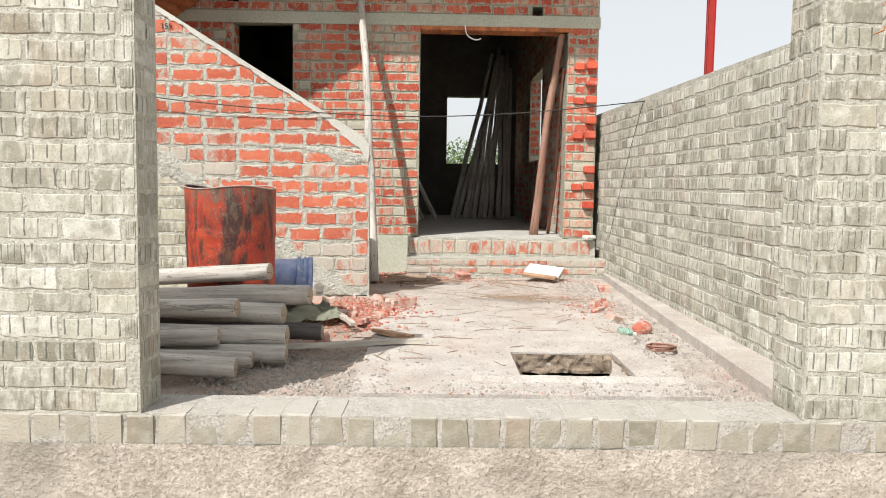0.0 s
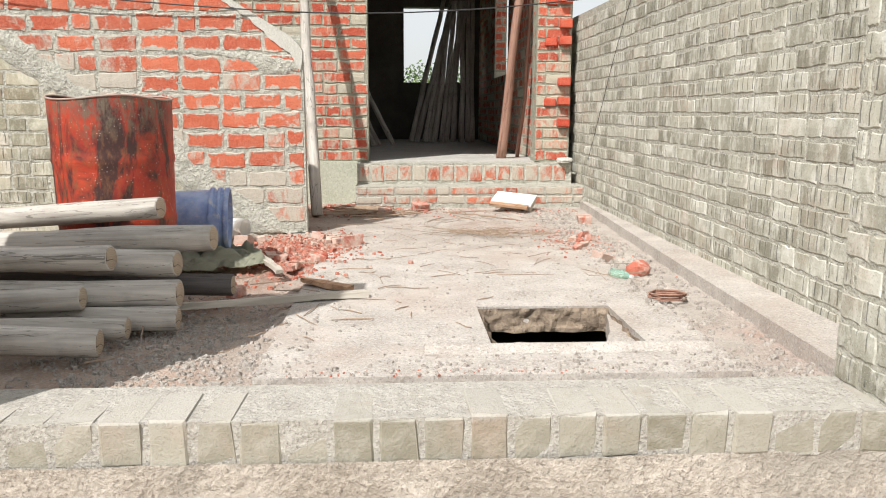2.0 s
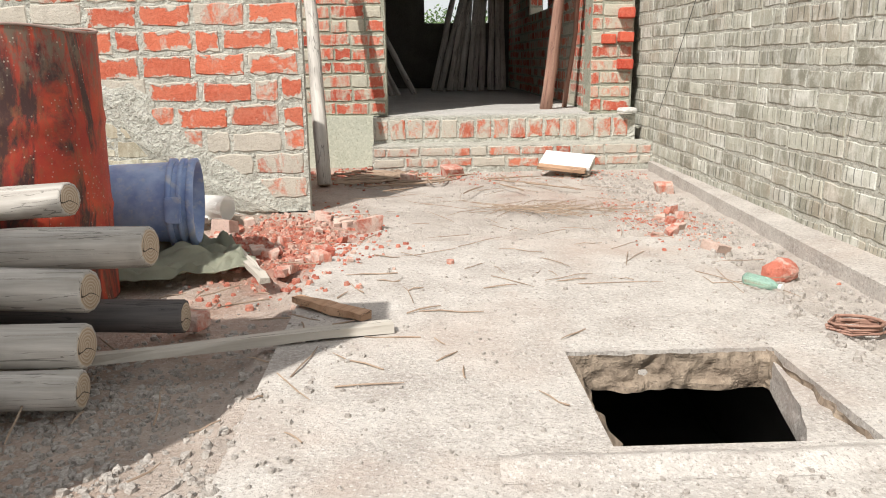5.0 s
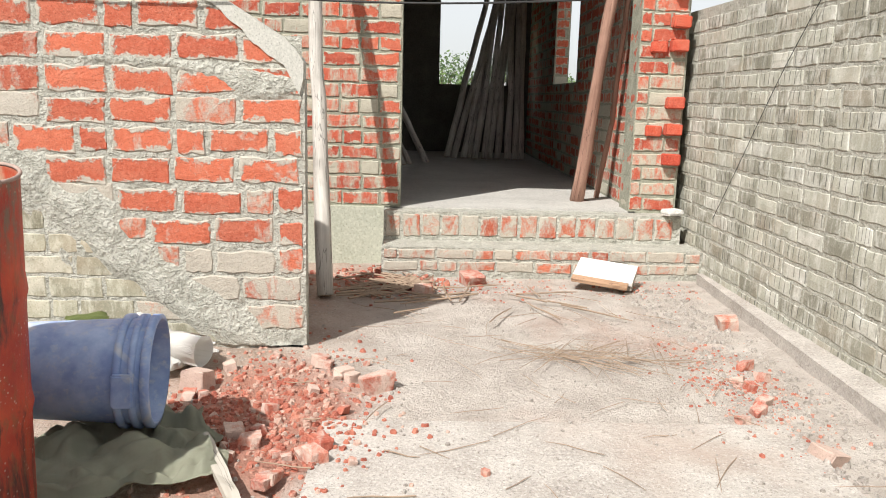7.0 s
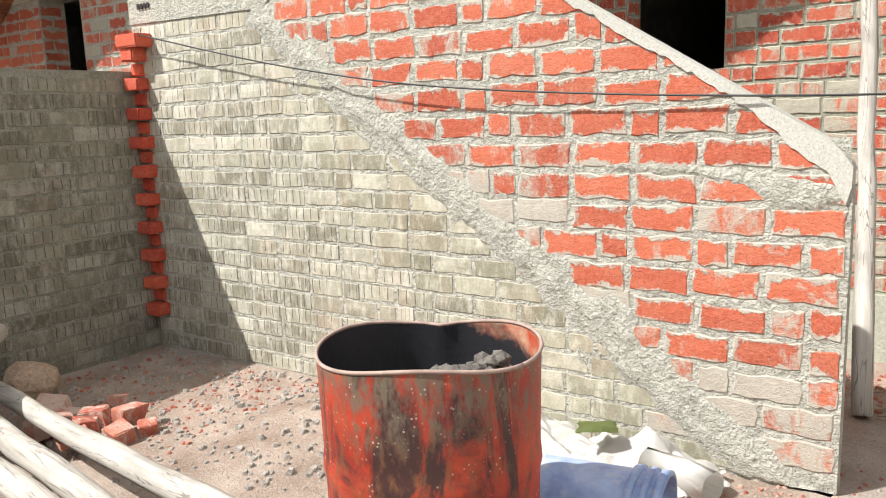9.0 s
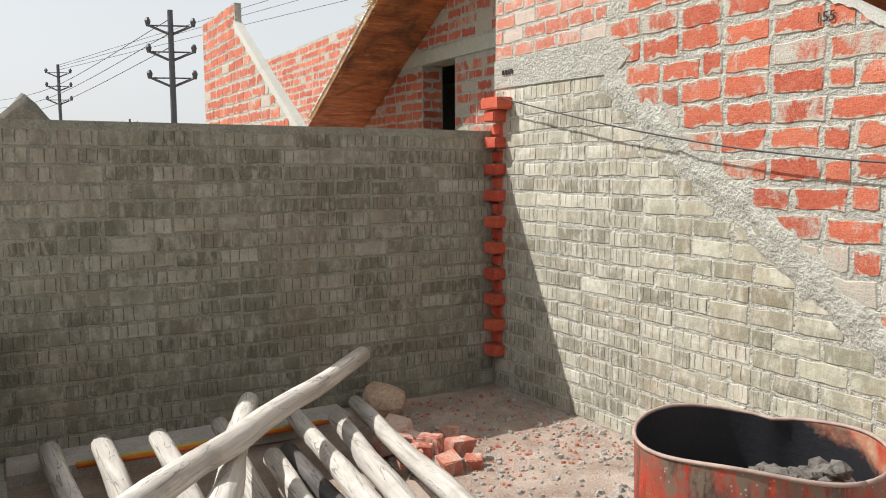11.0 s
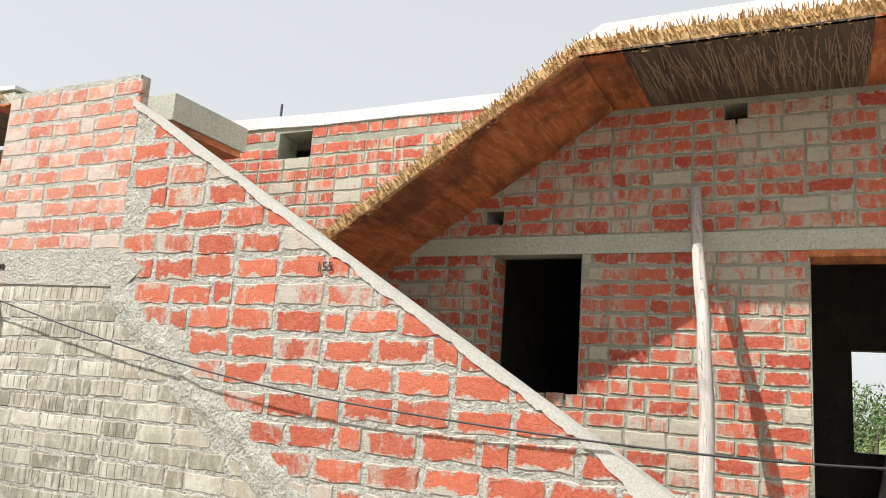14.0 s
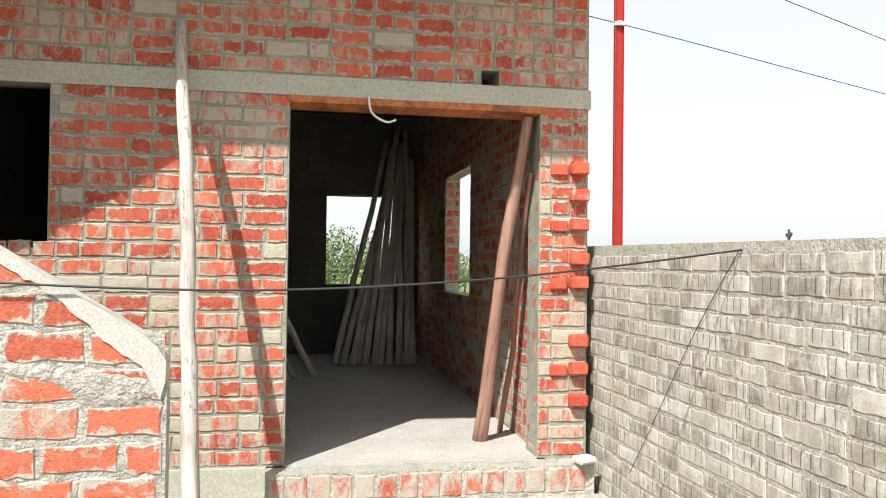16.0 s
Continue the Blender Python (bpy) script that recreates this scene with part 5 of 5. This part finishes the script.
ob = part("wall", bm, MAT["soil"], hut)
ob.matrix_parent_inverse = hut.matrix_basis.inverted()

# dry straw caught on the pier top
bm = bmesh.new()
rnd = random.Random(14)
for _ in range(160):
    p = Vector((1.62 + rnd.uniform(-0.05, 0.30), 2.905, rnd.uniform(1.48, 1.95)))
    q = p + Vector((rnd.uniform(-0.06, 0.06), rnd.uniform(-0.05, 0.0), rnd.uniform(-0.16, -0.03)))
    tube(bm, [p, (p + q) / 2 + Vector((rnd.uniform(-0.02, 0.02), -0.015, 0)), q], [0.004, 0.0035, 0.002], 4)
thing("straw_tuft", bm, MAT["twig_red"], "dry brown creeper hanging on the gate pier", "straw", kind="stuff")

# ---- neighbouring house ----
NB_Y, NB_S = 6.95, 5.14
nb = holder("neighbour_house", (-7.0, NB_Y, STREET_Z), "red brick house shell with orange sloping canopy", "house")


def nb_part(name, bm, material, label=""):
    ob = part(name, bm, material, nb, label)
    ob.matrix_parent_inverse = nb.matrix_basis.inverted()
    return ob


bm = bmesh.new()
wall_with_holes(bm, -13.0, -4.85, NB_Y, NB_Y + 0.23, STREET_Z, 3.17, [(-7.03, -6.40, 1.0, 2.50)])
nb_front = nb_part("wall", bm, MAT["mortar"])
nb_part("lintel", boxes((-8.2, -4.9, NB_Y - 0.02, NB_Y + 0.1, 2.505, 2.63)), MAT["lintel"], "concrete lintel band")
bm = bmesh.new()
nbs = lambda x: 2.78 - 0.63 * (x + 7.15)
prism(bm, [(-8.35, STREET_Z), (-4.9, STREET_Z), (-4.9, nbs(-4.9)), (-7.15, 2.78), (-7.15, 2.95), (-8.35, 2.95)], NB_S, NB_S + 0.06)
nb_stair = nb_part("stair_wall", bm, MAT["mortar"])
bm = bmesh.new()
prism(bm, [(-4.9, nbs(-4.9) - 0.04), (-4.9, nbs(-4.9) + 0.03), (-7.16, 2.80), (-7.16, 2.73)], NB_S - 0.012, NB_S + 0.06)
nb_part("coping", bm, MAT["coping"], "white mortar coping")
nb_part("back_room_wall", boxes((-13, -12.8, NB_Y + 0.23, 12, STREET_Z, 3.1), (-13, -4.9, 11.8, 12, STREET_Z, 3.1)), MAT["mortar_grey"])
nb_part("roof_slab", boxes((-13, -4.9, NB_Y + 0.231, 12, 3.06, 3.15)), MAT["lintel"], "concrete roof slab")
bm = bmesh.new()
NBB, NB_LIP, NB_END = (-6.2, 3.22), 6.30, -8.45
nb_soffit = lambda x: NBB[1] - 0.56 * max(0, NBB[0] - x) - 0.03 * max(0, x - NBB[0])


def nb_sheet(name, x0, x1, lo, hi, y0, y1, material, label):
    """A layer of the neighbour's canopy between two heights over its soffit, following the bend."""
    bm = bmesh.new()
    xs = [x0 + (x1 - x0) * i / 24 for i in range(25)]
    under = [(x, nb_soffit(x) + lo) for x in xs]
    over = [(x, nb_soffit(x) + hi + 0.018 * noise.noise((x * 4, 3, hi * 9))) for x in xs]
    prism(bm, under + over[::-1], y0, y1)
    return nb_part(name, bm, material, label)


nb_sheet("canopy", NB_END, -4.75, 0.0, 0.08, NB_LIP, NB_Y, MAT["lintel"], "concrete canopy and stair flight")
xs = [NB_END, -8.0, -7.55, -7.1, -6.65, NBB[0]]
for i, (a, b) in enumerate(zip(xs, xs[1:])):
    nb_sheet("soffit_board", a, b - 0.004, -0.014 - 0.004 * (i % 2), -0.002, NB_LIP - 0.03, NB_Y - 0.012, MAT["soffit"], "orange-brown shuttering board")
nb_sheet("reed_mat", NBB[0] + 0.002, -4.95, -0.014, -0.002, NB_LIP - 0.03, NB_Y - 0.012, MAT["mat"], "blackened reed mat lining")
nb_sheet("soffit_board", -4.946, -4.75, -0.016, -0.002, NB_LIP - 0.03, NB_Y - 0.012, MAT["soffit"], "orange-brown shuttering board")
nb_sheet("canopy_top", NB_END, -4.75, 0.10, 0.125, NB_LIP - 0.01, NB_Y, MAT["plaster"], "white cement canopy top")
bm = bmesh.new()
rnd = random.Random(9)
reed_fringe(bm, -8.4, -4.8, nb_soffit, NB_LIP, 700, rnd, -0.06)
for _ in range(160):
    x = rnd.gauss(-6.35, 0.16)
    p = Vector((x, NB_LIP, nb_soffit(x) + rnd.uniform(0.0, 0.08)))
    tube(bm, [p, p + Vector((rnd.uniform(-0.14, 0.02), rnd.uniform(-0.12, -0.02), rnd.uniform(-0.08, 0.02)))], [0.005, 0.003], 4)
nb_part("reed_fringe", bm, MAT["reed"], "ragged golden reed ends")["kind"] = "stuff"
bm = boxes((-12.2, -11.3, 8.5, 9.3, 3.28, 4.0), (-11.9, -11.5, 8.6, 9.0, 4.0, 4.25))
nb_part("parapet_block", bm, MAT["mortar_grey"], "grey block parapet stub")

# ---- fields and trees beyond the house ----
n = Nodes("green_field", 0.95)
v = n.place()
col = n.mix(n.step(n.noise(v, 0.25, 6), 0.35, 0.65), (0.10, 0.15, 0.035), (0.22, 0.27, 0.08))
MAT["field"] = n.done(n.mix(n.math("MULTIPLY", n.step(n.noise(v, 4, 4), 0.5, 0.7), 0.5), col, (0.30, 0.30, 0.14)), n.noise(v, 6, 4), 0.8, 0.2)
bm = boxes((-300, 300, 14.6, 500, STREET_Z, STREET_Z + 0.02))
structure("field", bm, MAT["field"], "rough green field behind the house", "field")
n = Nodes("tree_leaf", 0.7)
MAT["leaf"] = n.done(n.mix(piece_random(n, True), (0.035, 0.075, 0.02), (0.12, 0.18, 0.05)))
MAT["bark"] = plain("tree_bark", (0.12, 0.09, 0.06), 0.9)


def tree(x, y, h, seed):
    r = random.Random(seed)
    t = holder("tree", (x, y, STREET_Z), "bushy green tree at the field's edge", "tree", "trees beyond the field")
    bm = bmesh.new()
    tube(bm, [(0, 0, 0), (0.1, 0, h * 0.3), (-0.05, 0.1, h * 0.6)], [0.06 * h * 0.5, 0.045 * h * 0.5, 0.02 * h * 0.5], 7)
    for k in range(5):
        a = r.uniform(0, 6.28)
        tube(bm, [(0.05, 0, h * r.uniform(0.25, 0.45)), (math.cos(a) * h * 0.25, math.sin(a) * h * 0.25, h * r.uniform(0.55, 0.8))], [0.03 * h * 0.4, 0.008 * h], 5)
    part("trunk", bm, MAT["bark"], t)
    vs, fs = [], []
    lobes = [(Vector((r.gauss(0, 0.22) * h, r.gauss(0, 0.22) * h, h * r.uniform(0.35, 0.85))), h * r.uniform(0.10, 0.22)) for _ in range(9)]
    for _ in range(900):
        c, rad = r.choice(lobes)
        d = Vector((r.gauss(0, 1), r.gauss(0, 1), r.gauss(0, 0.8))).normalized() * rad * r.uniform(0.6, 1.1)
        p = c + d
        s = h * r.uniform(0.014, 0.035)
        a = Vector((r.gauss(0, 1), r.gauss(0, 1), r.gauss(0, 1))).normalized()
        b = a.orthogonal().normalized()
        o = len(vs)
        vs += [p + a * s, p + b * s * 0.5, p - a * s, p - b * s * 0.5]
        fs.append((o, o + 1, o + 2, o + 3))
    me = bpy.data.meshes.new("crown")
    me.from_pydata(vs, [], fs)
    me.materials.append(MAT["leaf"])
    ob = new("crown", me)
    ob.parent = t


rnd = random.Random(31)
for i in range(22):
    x = -4 + i * 0.75 + rnd.uniform(-0.6, 0.6)
    tree(x, rnd.uniform(38, 62), rnd.uniform(2.6, 4.4), 100 + i)

# ---- pieces of brick, last ----
def sill_brick(seed):
    r = random.Random(seed)
    bm = bmesh.new()
    box(bm, -0.053, 0.053, -0.11, 0.10, -0.062, 0.062)
    bmesh.ops.bevel(bm, geom=bm.edges[:], offset=0.006, segments=1, affect="EDGES")
    for v in bm.verts:
        v.co += Vector((r.uniform(-1, 1), r.uniform(-1, 1), r.uniform(-1, 1))) * 0.0045
    return mesh_of("brick", bm, MAT["sill"])


n = Nodes("cement_washed_brick", 0.95)
v = n.place()
col = n.mix(piece_random(n, False), (0.24, 0.22, 0.165), (0.38, 0.355, 0.29))
col = n.mix(n.math("MULTIPLY", n.step(n.noise(v, 13, 5, 0.65), 0.46, 0.66), 0.5), col, (0.43, 0.405, 0.35))
col = n.mix(n.math("MULTIPLY", n.step(n.noise(v, 4, 4, 0.6, 0.4), 0.52, 0.70), 0.45), col, (0.42, 0.31, 0.245))
tops = n.add("SeparateXYZ")
n.link(n.add("NewGeometry").outputs["Position"], tops.inputs[0])
wash = n.step(n.math("ADD", tops.outputs[2], n.math("MULTIPLY", n.noise(v, 20, 5, 0.7), 0.03)), 0.008, 0.024)
col = n.mix(n.math("MULTIPLY", wash, 0.7), col, (0.43, 0.405, 0.365))
fine = n.noise(v, 110, 4, 0.7)
col = n.mix(n.math("MULTIPLY", n.step(fine, 0.55, 0.70), 0.45), col, (0.17, 0.155, 0.125))
MAT["sill"] = n.done(col, n.math("ADD", fine, n.noise(v, 22, 4)), 0.55, 0.008)
SILLS = [sill_brick(s) for s in range(6)]
rnd = random.Random(2)
x = -4.95
while x < 2.55:
    ob = new("brick", rnd.choice(SILLS))
    ob.matrix_world = Matrix.LocRotScale((x, FRONT + 0.102 + rnd.uniform(-0.004, 0.004), -0.056 + rnd.uniform(-0.004, 0.004)), Euler((0, rnd.uniform(-0.015, 0.015), rnd.uniform(-0.012, 0.012))), (rnd.uniform(0.95, 1.06), 1, 1))
    ob.parent = sill
    x += 0.121
bm = boxes((-5.0, 2.6, FRONT - 0.0025, 3.20, -0.125, 0.0055))
part("bedding", bm, MAT["bedding"], sill, "cement bedding between the sill bricks")

g = lambda u, v: "grey"
CO = (0.235, 0.0945)
lay_bricks(front_left, (0, FRONT, 0.005), (0, -1, 0), (-5.0, -1.2), (0, 2.05), CO, 0.014, g, free(-5.0, -1.2, [(-5.0, -2.5, 0.72, 2.2)]), near=(-1.2, FRONT, 0.9), limit=280, headers=0.2, seed=1)
lay_bricks(front_left, (-1.2, FRONT, 0.005), (1, 0, 0), (0, 0.22), (0, 2.05), (0.22, 0.0945), 0.014, g, free(0, 0.22, []), limit=30, seed=2)
lay_bricks(front_right, (0, FRONT, 0.005), (0, -1, 0), (1.36, 2.6), (0, 1.92), CO, 0.014, g, free(1.36, 2.6, []), near=(1.36, FRONT, 0.9), limit=120, headers=0.3, seed=3)
lay_bricks(front_right, (1.36, FRONT + 0.27, 0.005), (-1, 0, 0), (0, 0.27), (0, 1.92), (0.135, 0.0945), 0.014, g, free(0, 0.27, []), limit=60, seed=4)
lay_bricks(wall_right, (YARD_R, 9.6, 0.0), (-1, 0, 0), (0, 6.4), (0, 1.60), (0.235, 0.0885), 0.013, lambda u, v: "limed", free(0.01, 6.4, []), near=(YARD_R, 6.0, 0.8), limit=300, headers=0.2, seed=5)
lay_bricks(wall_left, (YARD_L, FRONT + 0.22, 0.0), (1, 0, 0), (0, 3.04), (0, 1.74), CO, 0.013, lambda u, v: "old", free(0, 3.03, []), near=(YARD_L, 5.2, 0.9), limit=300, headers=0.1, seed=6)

# stair wall: ash bricks below the seam, red bricks on edge above, small pale bricks in the tower
seam = lambda x: 2.0 - 0.74 * (x + 3.5)


def low(u, v):
    if v > 2.03 or v > seam(u) - 0.06:
        return None
    if v > seam(u) - 0.32 and noise.noise((u * 9.1, v * 11.3, 4)) > 0.42:
        return "red_faded"
    return "buff" if v > seam(u) - 0.55 - 0.25 * noise.noise((u * 1.7, v * 1.7, 9)) and u > -3.1 else "pale"


def high(u, v):
    s = v - seam(u) - 0.10 * noise.noise((u * 2.2, v * 2.2, 0))
    if u < -3.46 or s < 0.0:
        return None
    return "red_faded" if s < 0.17 or noise.noise((u * 3.1, v * 3.7, 6)) > 0.40 else "red"


lay_bricks(stair_wall, (0, STAIR_Y, 0.0), (0, -1, 0), (TOWER_L, CORNER), (0, 2.05), (0.235, 0.0955), 0.012, low, free(TOWER_L, CORNER, []), near=(-3.0, STAIR_Y, 0.8), limit=200, seed=8, headers=0.12)


def stair_spans(v):
    return [(-3.6, min(CORNER - 0.002, SLOPE_A[0] + (v - 0.03 - SLOPE_A[1]) * (SLOPE_B[0] - SLOPE_A[0]) / (SLOPE_B[1] - SLOPE_A[1])))]


lay_bricks(stair_wall, (0, STAIR_Y, 0.0), (0, -1, 0), (-3.6, CORNER), (0.06, 3.0), (0.262, 0.1235), 0.019, high, stair_spans, near=(-1.4, STAIR_Y, 1.2), limit=300, proud=0.007, wear=0.008, headers=0.13, seed=9, wobble=0.010, top=lambda x: slope_z(x) - 0.030)
lay_bricks(stair_wall, (0, STAIR_Y, 0.0), (0, -1, 0), (TOWER_L, -3.53), (2.20, 3.18), (0.225, 0.0955), 0.013, lambda u, v: "tower", free(TOWER_L, -3.5, []), near=(-4, STAIR_Y, 2.6), limit=80, seed=10, headers=0.15)
bm = bmesh.new()
prism(bm, [(TOWER_L, 2.02), (-3.42, 2.0), (-3.30, 2.10), (-3.48, 2.195), (TOWER_L, 2.20)], STAIR_Y - 0.009, STAIR_Y + 0.01)
part("cement_band", bm, MAT["mortar"], stair_wall, "rough cement band")
bm = bmesh.new()
rough_grid(bm, -3.5, CORNER - 0.01, -0.26, 0.24, 170, 34, lambda x, d: -0.004 - 0.022 * max(0, 1 - abs(d + 0.02 + 0.10 * noise.noise((x * 3, d * 3, 0)) + 0.07 * noise.noise((x * 8, d * 8, 5))) / 0.15) + 0.012 * noise.noise((x * 14, d * 14, 3)))
for v in bm.verts:
    x, d = v.co.x, v.co.y
    v.co.x, v.co.y, v.co.z = x, STAIR_Y + v.co.z + 0.006, max(0.0, seam(x) + d)
bmesh.ops.delete(bm, geom=[f for f in bm.faces if f.calc_area() < 1e-6], context="FACES")
part("mortar_smear", bm, MAT["mortar"], stair_wall, "rough diagonal smear of cement mortar", smooth=True)
# a trowelled patch that runs from the foot of the coping along one bed joint
bm = bmesh.new()


def patch_depth(x, z):
    half = 0.020 + 0.055 * math.exp(-((x + 0.80) / 0.20) ** 2) + 0.014 * math.exp(-((x + 1.35) / 0.22) ** 2)
    ragged = 0.022 * noise.noise((x * 9, z * 9, 1)) + 0.014 * noise.noise((x * 30, z * 30, 2))
    return 0.004 - 0.013 * min(1.0, max(0.0, (half + ragged - abs(z - 1.19 + 0.09 * math.exp(-((x + 0.7) / 0.35) ** 2))) / 0.04)) + 0.004 * noise.noise((x * 22, z * 22, 8))


rough_grid(bm, -2.1, CORNER - 0.01, 0.98, 1.29, 150, 40, patch_depth)
for v in bm.verts:
    v.co = (v.co.x, STAIR_Y + v.co.z, v.co.y)
part("mortar_patch", bm, MAT["mortar"], stair_wall, "trowelled pale mortar patch", smooth=True)

# facade
vent_holes = [(a, b, c, d) for a, b, c, d in vents]


def face(u, v):
    if u > 1.25:
        return "facade_lit"
    if v < 1.25:
        return "facade"
    return "facade_lit"


FP = (0.245, 0.0975)
lay_bricks(facade, (0, HOUSE_Y, 0), (0, -1, 0), (-4.9, 1.56), (0.365, 2.49), FP, 0.012, face, free(-4.9, 1.555, [DOOR, WIN]), near=(0.2, HOUSE_Y, 1.5), limit=260, headers=0.45, seed=11, proud=0.009)
lay_bricks(facade, (0, HOUSE_Y, 0), (0, -1, 0), (-4.9, 1.56), (2.61, 3.43), FP, 0.012, face, free(-4.9, 1.555, vent_holes), near=(0.2, HOUSE_Y, 3.0), limit=40, headers=0.45, seed=12, proud=0.009)
lay_bricks(facade, (0, HOUSE_Y, 0), (0, -1, 0), (-4.9, 1.56), (3.435, 3.57), FP, 0.012, face, free(-4.9, -1.4, vent_holes), limit=0, headers=0.45, seed=13, proud=0.009)
lay_bricks(facade, (1.255, HOUSE_Y + 0.23, 0), (-1, 0, 0), (0, 0.23), (0.365, 2.47), (0.23, 0.0975), 0.012, face, free(0, 0.228, []), limit=0, seed=14, proud=0.006)
lay_bricks(facade, (WIN[0], HOUSE_Y, 0), (1, 0, 0), (0, 0.23), (1.6, 2.49), (0.23, 0.0975), 0.012, lambda u, v: "red", free(0.002, 0.228, []), limit=0, seed=15, proud=0.006)
lay_bricks(wall_side, (1.30, 13.5, 0), (-1, 0, 0), (0, 5.27), (0.365, 3.42), FP, 0.012, lambda u, v: "facade", free(0.0, 5.26, [(2.0, 3.25, 1.24, 2.43)]), near=(1.3, 9, 1), limit=150, headers=0.2, seed=16, proud=0.005)
lay_bricks(wall_side, (0, 11.5, 0), (0, -1, 0), (1.30, 1.455), (1.24, 2.43), (0.24, 0.0975), 0.012, lambda u, v: "facade_lit", free(1.305, 1.45, []), limit=0, seed=17, proud=0.006)
lay_bricks(steps, (0, 7.59, 0), (0, -1, 0), (-0.35, 1.62), (0.02, 0.172), (0.235, 0.075), 0.012, lambda u, v: "red_faded", free(-0.34, 1.61, []), limit=60, seed=18, headers=0.4, proud=0.008)
lay_bricks(steps, (0, 7.85, 0), (0, -1, 0), (-0.35, 1.56), (0.19, 0.352), (0.125, 0.155), 0.014, lambda u, v: "red" if noise.noise((u * 23.7, 1, 2)) > 0.34 else "red_faded", free(-0.34, 1.55, []), limit=60, seed=19, proud=0.008)

# toothed bricks left sticking out for later walls
def loose_brick(seed, mat):
    r = random.Random(seed)
    bm = bmesh.new()
    box(bm, -0.115, 0.115, -0.055, 0.055, -0.037, 0.037)
    bmesh.ops.bevel(bm, geom=bm.edges[:], offset=0.007, segments=2, affect="EDGES")
    for v in bm.verts:
        v.co += Vector((r.uniform(-1, 1), r.uniform(-1, 1), r.uniform(-1, 1))) * 0.003
    return mesh_of("tooth_brick", bm, MAT[mat])


MAT["tooth"] = red_brick("bare_red_brick", False, 0.10, 0.0, (0.42, 0.04, 0.02), (0.60, 0.10, 0.045))
TOOTH = [loose_brick(s, "tooth") for s in range(4)]
for i, z in enumerate((2.12, 1.955, 1.776, 1.57, 1.425, 1.07, 0.90, 0.71)):
    ob = new("tooth_brick", TOOTH[i % 4])
    ob.matrix_world = Matrix.LocRotScale((1.495, HOUSE_Y + 0.045, z), Euler((0, 0, radians(90))), (1, 1, 1))
    ob.parent = facade
    if i % 2 == 0:
        ob = new("tooth_brick", TOOTH[(i + 1) % 4])
        ob.matrix_world = Matrix.LocRotScale((1.37, HOUSE_Y + 0.085, z - 0.01), Euler((0, 0, radians(92))), (1, 0.95, 0.95))
        ob.parent = facade
for i in range(10):
    z = 0.25 + 0.176 * i
    ob = new("tooth_brick", TOOTH[i % 4])
    ob.matrix_world = Matrix.LocRotScale((-4.535, STAIR_Y + 0.015, z), Euler((0, 0, radians(90 + 3 * (i % 3)))), (1, 1.15, 1))
    ob.parent = stair_wall
    ob = new("tooth_brick", TOOTH[(i + 2) % 4])
    ob.matrix_world = Matrix.LocRotScale((-4.555, STAIR_Y + 0.085, z + 0.088), Euler((0, 0, radians(90))), (1, 0.9, 1))
    ob.parent = stair_wall
ob = new("tooth_brick", TOOTH[1])
ob.matrix_world = Matrix.LocRotScale((-4.50, STAIR_Y - 0.06, 1.915), Euler((0, 0, 0)), (0.9, 1.1, 1))
ob.parent = stair_wall

# neighbour's brickwork
lay_bricks(nb_front, (0, NB_Y, 0), (0, -1, 0), (-13, -4.85), (0.9, 3.15), FP, 0.012, lambda u, v: "red" if u < -6.4 else "facade", free(-12.9, -4.86, [(-7.03, -6.40, 1.0, 2.50), (-8.2, -4.9, 2.50, 2.63)]), limit=0, headers=0.2, seed=20)
lay_bricks(nb_front, (-7.03, NB_Y, 0), (1, 0, 0), (0, 0.23), (1.0, 2.5), (0.23, 0.0975), 0.012, lambda u, v: "red", free(0, 0.228, []), limit=0, seed=21)
lay_bricks(nb_stair, (0, NB_S, 0), (0, -1, 0), (-8.35, -4.9), (1.0, 2.95), (0.24, 0.0975), 0.014, lambda u, v: "red", lambda v: [(-8.34, min(-4.9, -7.15 + (2.70 - v) / 0.63) if v < 2.72 else -7.16)], limit=0, headers=0.2, seed=22)

# stamps on bricks of the stair wall
MAT["ink"] = plain("black_stamp", (0.03, 0.02, 0.02), 0.9)
cu = bpy.data.curves.new("stamp_text", "FONT")
cu.body, cu.size, cu.extrude, cu.align_x, cu.align_y = "155", 0.06, 0.001, "CENTER", "CENTER"
tmp = bpy.data.objects.new("stamp_source", cu)
me = bpy.data.meshes.new_from_object(tmp)
bpy.data.objects.remove(tmp)
me.materials.append(MAT["ink"])
ob = new("stamp", me)
ob.matrix_world = pose(-2.19, STAIR_Y - 0.013, 2.09, 90, 0, 0)
ob.parent = stair_wall
for i in range(4):
    bm = boxes((-4.50 + 0.032 * i, -4.478 + 0.032 * i, STAIR_Y - 0.018, STAIR_Y - 0.014, 2.10, 2.13))
    part("stamp", bm, MAT["ink"], stair_wall)
